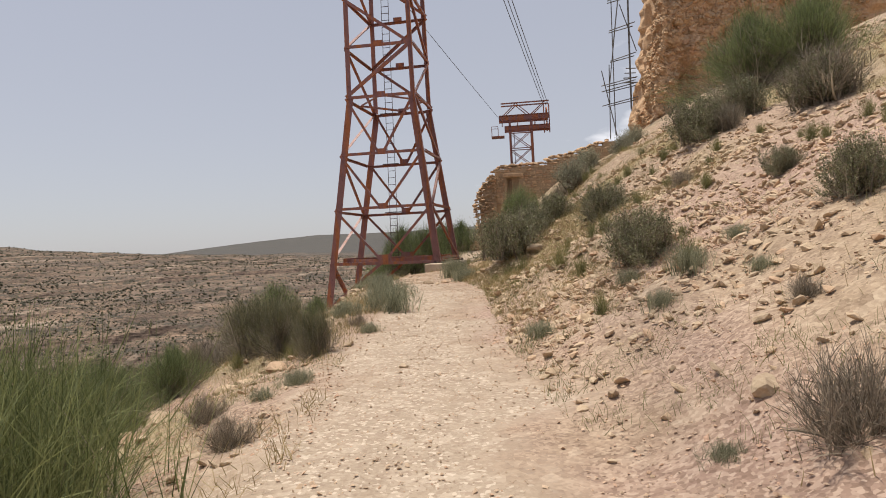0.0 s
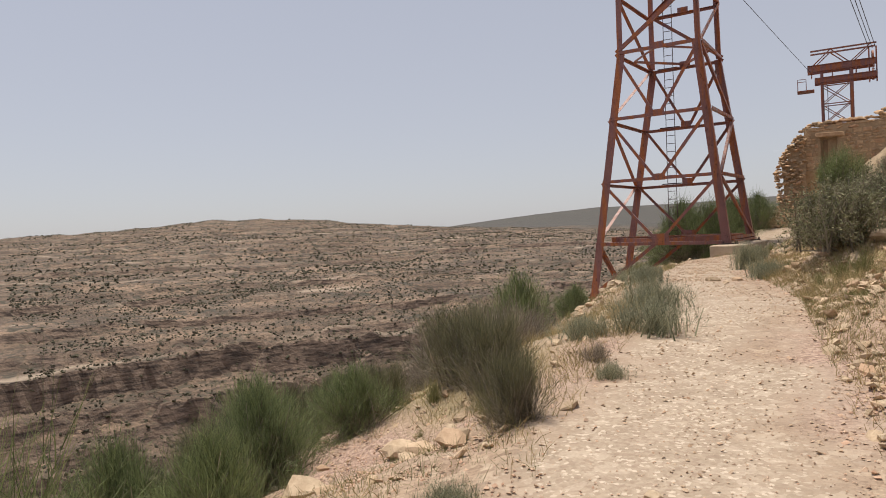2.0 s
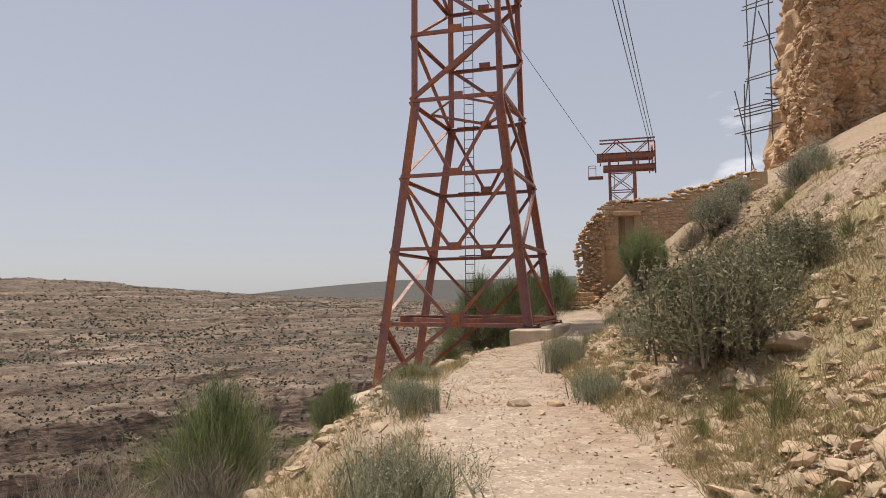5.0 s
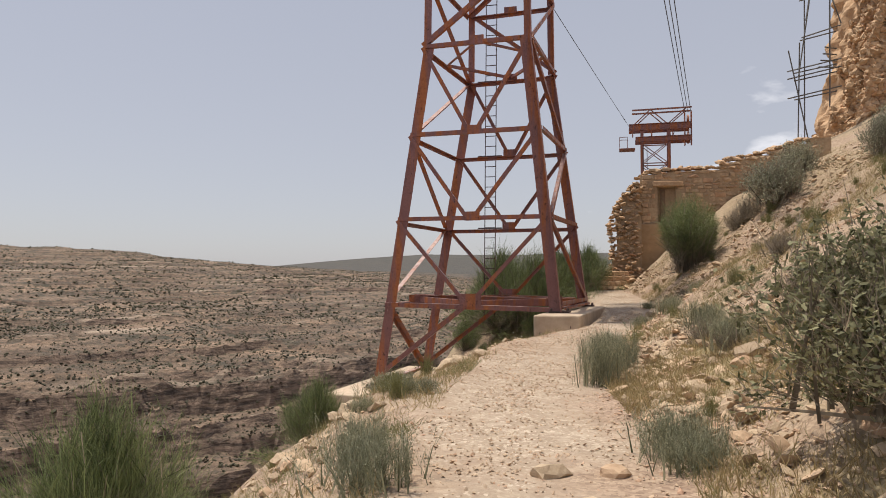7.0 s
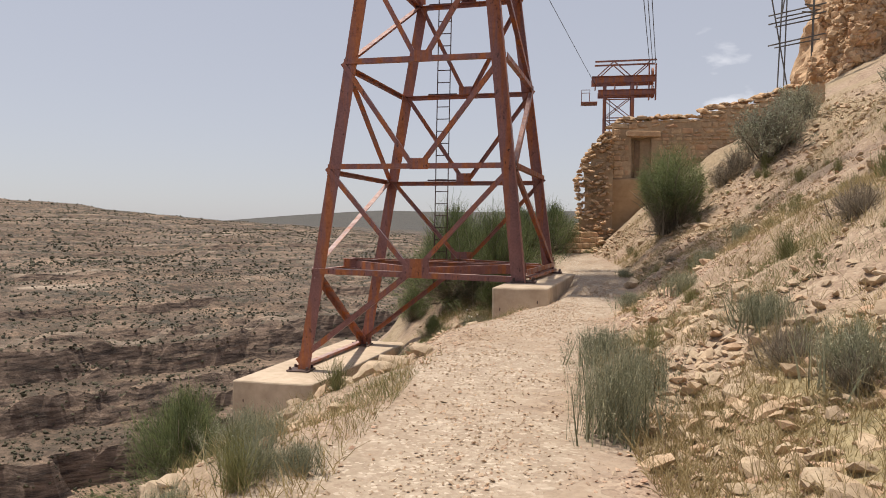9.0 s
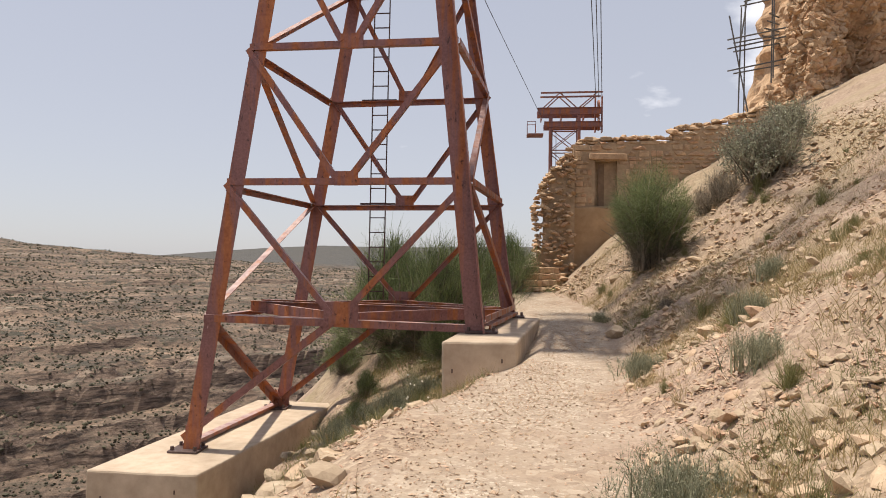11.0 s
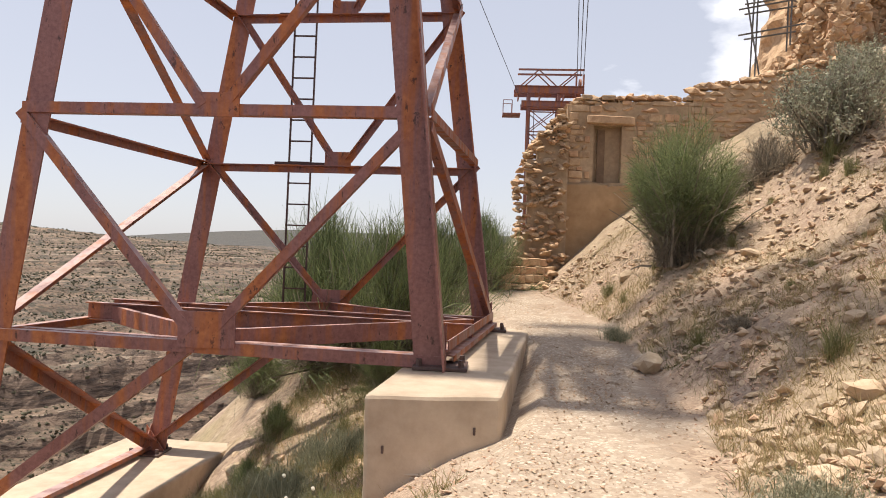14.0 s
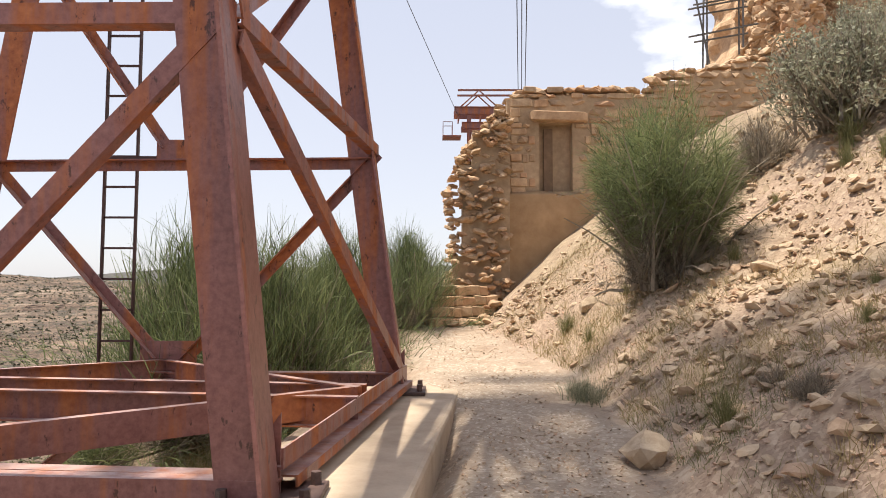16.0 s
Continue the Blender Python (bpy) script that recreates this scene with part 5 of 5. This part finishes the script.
def build_bank_grass(name, count, seed, mat, low, high, label):
    """Rank grass on the shaded bank between the two footings."""
    rng = np.random.default_rng(seed)
    x, y = rng.uniform(-5.0, -1.9, count * 2), rng.uniform(23.6, 36.0, count * 2)
    keep = (value_noise(x, y, 0.9, seed) + 0.6 * value_noise(x, y, 0.3, seed + 1) > rng.uniform(-0.9, 0.4, len(x))) & (x > -4.8 + 0.08 * (y - 26.8)) & (x < np.interp(y, [23, 26.8, 32.6, 34], [-2.2, -1.98, -1.5, -1.5]))
    x, y = x[keep][:count], y[keep][:count]
    n = len(x)
    wy = np.stack([rng.normal(0, 0.4, n), rng.normal(0, 0.4, n), np.ones(n)], 1)
    v, f = blades(np.stack([x, y, land(x, y) - 0.01], 1), wy, rng.uniform(low, high, n), np.full(n, 0.0028), np.full(n, 0.25), rng, 2)
    return tagged(link_mesh(name, v, f, mat), label, "grass", kind="stuff")


build_bank_grass("bank_grass", 24000, 81, M_WEED, 0.08, 0.30, "rank olive-green grass on the bank under the pylon")
build_bank_grass("dry_bank_grass", 20000, 83, M_STRAW, 0.08, 0.26, "dry yellow grass on the bank under the pylon")


def build_scrub():
    """Dark low scrub over the far side of the gorge."""
    rng = np.random.default_rng(51)
    r = np.concatenate([rng.uniform(85, 200, 16000), rng.uniform(160, 480, 26000)])
    a = np.radians(rng.uniform(2, 62, len(r)))
    x, y = -r * np.sin(a), r * np.cos(a) + 8
    u = -0.8 * x + 0.6 * y
    k = (u > 72) & (value_noise(x, y, 22, 52) > rng.uniform(-1.2, 0.5, len(r)))
    x, y, r = x[k], y[k], r[k]
    size = (0.22 + 0.5 * rng.random(len(x)) ** 2) * np.where(r > 200, 1.5, 1)
    v, f = scatter_stones(np.stack([x, y, land(x, y) + size * 0.22], 1), size, rng, 0.75)
    return tagged(link_mesh("distant_scrub", v, f, M_SCRUB), "dark low scrub dotted over the far slope", "scrub", kind="stuff")


build_scrub()

# ---- loose stones ----
ROCKS = [rock_mesh("rock", 10 + k, M_ROCK, 0.62 + 0.05 * (k % 3)) for k in range(8)]


def lay_rock(k, x, y, s, sink=0.25, label="pale angular limestone rock on the slope"):
    ob = new("rock", ROCKS[k % len(ROCKS)])
    rnd = random.Random(int(1000 * x + 77 * y))
    ob.location = (x, y, height_at(x, y) + s * (0.32 - sink))
    ob.rotation_euler = (rnd.uniform(-0.35, 0.35), rnd.uniform(-0.35, 0.35), rnd.uniform(0, 6.28))
    ob.scale = (s * rnd.uniform(1.0, 1.35), s * rnd.uniform(0.8, 1.05), s * rnd.uniform(0.8, 1.05))
    return tagged(ob, label, "rock", "loose rocks")


for k, (x, y, s) in enumerate([(2.79, 3.17, 0.20), (3.33, 4.41, 0.10), (3.87, 5.24, 0.15), (0.76, 16.84, 0.22), (0.68, 17.27, 0.17), (0.71, 17.02, 0.20), (1.25, 17.3, 0.34), (0.52, 17.3, 0.20),
                               (1.16, 17.14, 0.24), (1.48, 34.2, 0.40), (2.22, 26.55, 0.20), (1.47, 25.93, 0.18), (2.82, 31.84, 0.38), (2.43, 32.44, 0.24), (4.2, 32.9, 0.26), (2.03, 13.79, 0.36),
                               (1.7, 13.6, 0.30), (1.9, 17.6, 0.26), (1.7, 26.6, 0.30), (2.1, 27.6, 0.22), (1.5, 24.2, 0.28), (1.3, 23.6, 0.20), (3.0, 29.4, 0.26)]):
    lay_rock(k, x, y, s)
lay_rock(2, 0.86, 29.6, 0.42, 0.12, "flat pale slab of rock beside the path")
for k, (x, y, s) in enumerate([(0.5, 5.8, 0.10), (-0.33, 7.1, 0.16), (1.2, 11.4, 0.15), (-0.29, 14.36, 0.24), (0.06, 14.5, 0.20), (-0.05, 13.9, 0.12), (0.8, 3.5, 0.05)]):
    lay_rock(k + 3, x, y, s, 0.28, "small loose stone lying on the path")
for k, (x, y, s) in enumerate([(-2.3, 21.0, 0.42), (-2.62, 21.3, 0.46), (-2.45, 20.6, 0.36), (-2.1, 21.5, 0.30), (-2.85, 20.9, 0.34), (-2.2, 20.3, 0.25), (-3.0, 21.7, 0.40), (-2.7, 22.2, 0.34), (-2.35, 22.4, 0.28),
                               (-3.1, 20.2, 0.30), (-3.4, 22.6, 0.36), (-2.8, 23.2, 0.36), (-3.2, 24.0, 0.46), (-2.7, 24.3, 0.32), (-3.6, 25.0, 0.40), (-3.9, 26.4, 0.36), (-4.6, 27.6, 0.34), (-4.5, 29.6, 0.3), (-4.4, 31.0, 0.36), (-5.2, 26.6, 0.42), (-5.0, 27.4, 0.34), (-4.9, 26.1, 0.36), (-4.7, 28.4, 0.38), (-4.3, 26.9, 0.3), (-4.1, 27.9, 0.26), (-4.5, 25.6, 0.4), (-3.9, 25.5, 0.3)]):
    lay_rock(k, x, y, s, 0.2, "pale limestone rock heaped at the path edge")
for k, (x, y, s) in enumerate([(-1.0, 6.6, 0.24), (-1.4, 6.9, 0.32), (-1.85, 7.3, 0.34), (-2.3, 6.6, 0.40), (-2.6, 6.0, 0.36), (-2.1, 5.6, 0.22), (-2.8, 5.3, 0.34), (-1.6, 6.0, 0.16), (-2.9, 16.3, 0.28), (-2.6, 15.8, 0.24),
                               (-2.95, 17.6, 0.26), (-2.7, 17.2, 0.20), (-2.3, 16.4, 0.24), (-2.0, 15.6, 0.2), (-3.3, 17.0, 0.3), (-2.3, 14.4, 0.24), (-2.6, 13.4, 0.26), (-4.8, 10.6, 0.4), (-4.4, 10.0, 0.34)]):
    lay_rock(k + 5, x, y, s, 0.2, "pale limestone rock on the crumbling bank")


def strewn_stones(name, count, seed, low, high, mat, label, pick, upper=0.0, chips=False):
    rng = np.random.default_rng(seed)
    y = rng.uniform(-1.0, 37, count * 4)
    d = np.where(rng.random(count * 4) < upper, rng.uniform(1.0, 12.0, count * 4), rng.normal(0.6, 2.6, count * 4))
    x = np.interp(y, PATH_Y, PATH_X) + d
    keep = (rng.random(len(x)) < pick(x, y, d)) & ~((x < 0.1) & (y > 26.7) & (x > -2.1) & (y < 32.7)) & ~((x < -4.8) & (y > 26.8))
    x, y = x[keep][:count], y[keep][:count]
    size = low + (high - low) * rng.random(len(x)) ** 3
    size = size * np.clip(0.45 + y / 22, 0.5, 1)
    size = size * np.where(np.abs(x - np.interp(y, PATH_Y, PATH_X)) < 0.7, 0.52, 1)
    v, f = scatter_stones(np.stack([x, y, land(x, y) + size * 0.16], 1), size, rng, 0.5, chips)
    return tagged(link_mesh(name, v, f, mat), label, "stones", kind="stuff")


def off_path(x, y, d):
    side = np.clip((np.abs(d + 0.1) - 0.55) / 0.9, 0.34, 1)
    return side * np.clip(0.55 + 0.9 * value_noise(x, y, 2.4, 61), 0.12, 1) * np.where(y > 9, 0.55, 1.4)


def scree_patch(x, y, d):
    return np.where(d > 0.9, np.clip(0.42 + 1.2 * value_noise(x, y, 2.6, 62), 0.10, 1) * np.where((y > 21) & (d < 6), 0.85, 1), np.where(y > 22, 0.6, 0.25) * (d < -1.2))


strewn_stones("gravel", 130000, 71, 0.010, 0.060, M_GRAVEL, "small angular limestone gravel strewn over the ground", off_path, 0.12, True)
strewn_stones("scree", 28000, 72, 0.03, 0.18, M_ROCK, "pale broken limestone scree on the slope", scree_patch, 0.45)


def build_path_gravel():
    """Fine chips trodden into the path."""
    rng = np.random.default_rng(73)
    n = 40000
    y = np.concatenate([rng.uniform(-0.6, 36.5, n // 2), rng.uniform(14, 33, n // 2)])
    d = rng.normal(-0.05, 0.62, n)
    x = np.interp(y, PATH_Y, PATH_X) + d
    k = (0.55 + 0.6 * value_noise(x, y, 0.8, 64) + 0.5 * value_noise(x, y, 0.3, 65) > rng.uniform(0, 1.1, n)) & ~((x < -0.55) & (y > 27) & (y < 32.7))
    x, y = x[k], y[k]
    size = 0.009 + 0.030 * rng.random(len(x)) ** 3
    v, f = scatter_stones(np.stack([x, y, land(x, y) + size * 0.2], 1), size, rng, 0.55, True)
    return tagged(link_mesh("path_gravel", v, f, M_CHIP), "fine limestone chips trodden into the path", "gravel", kind="stuff")


build_path_gravel()
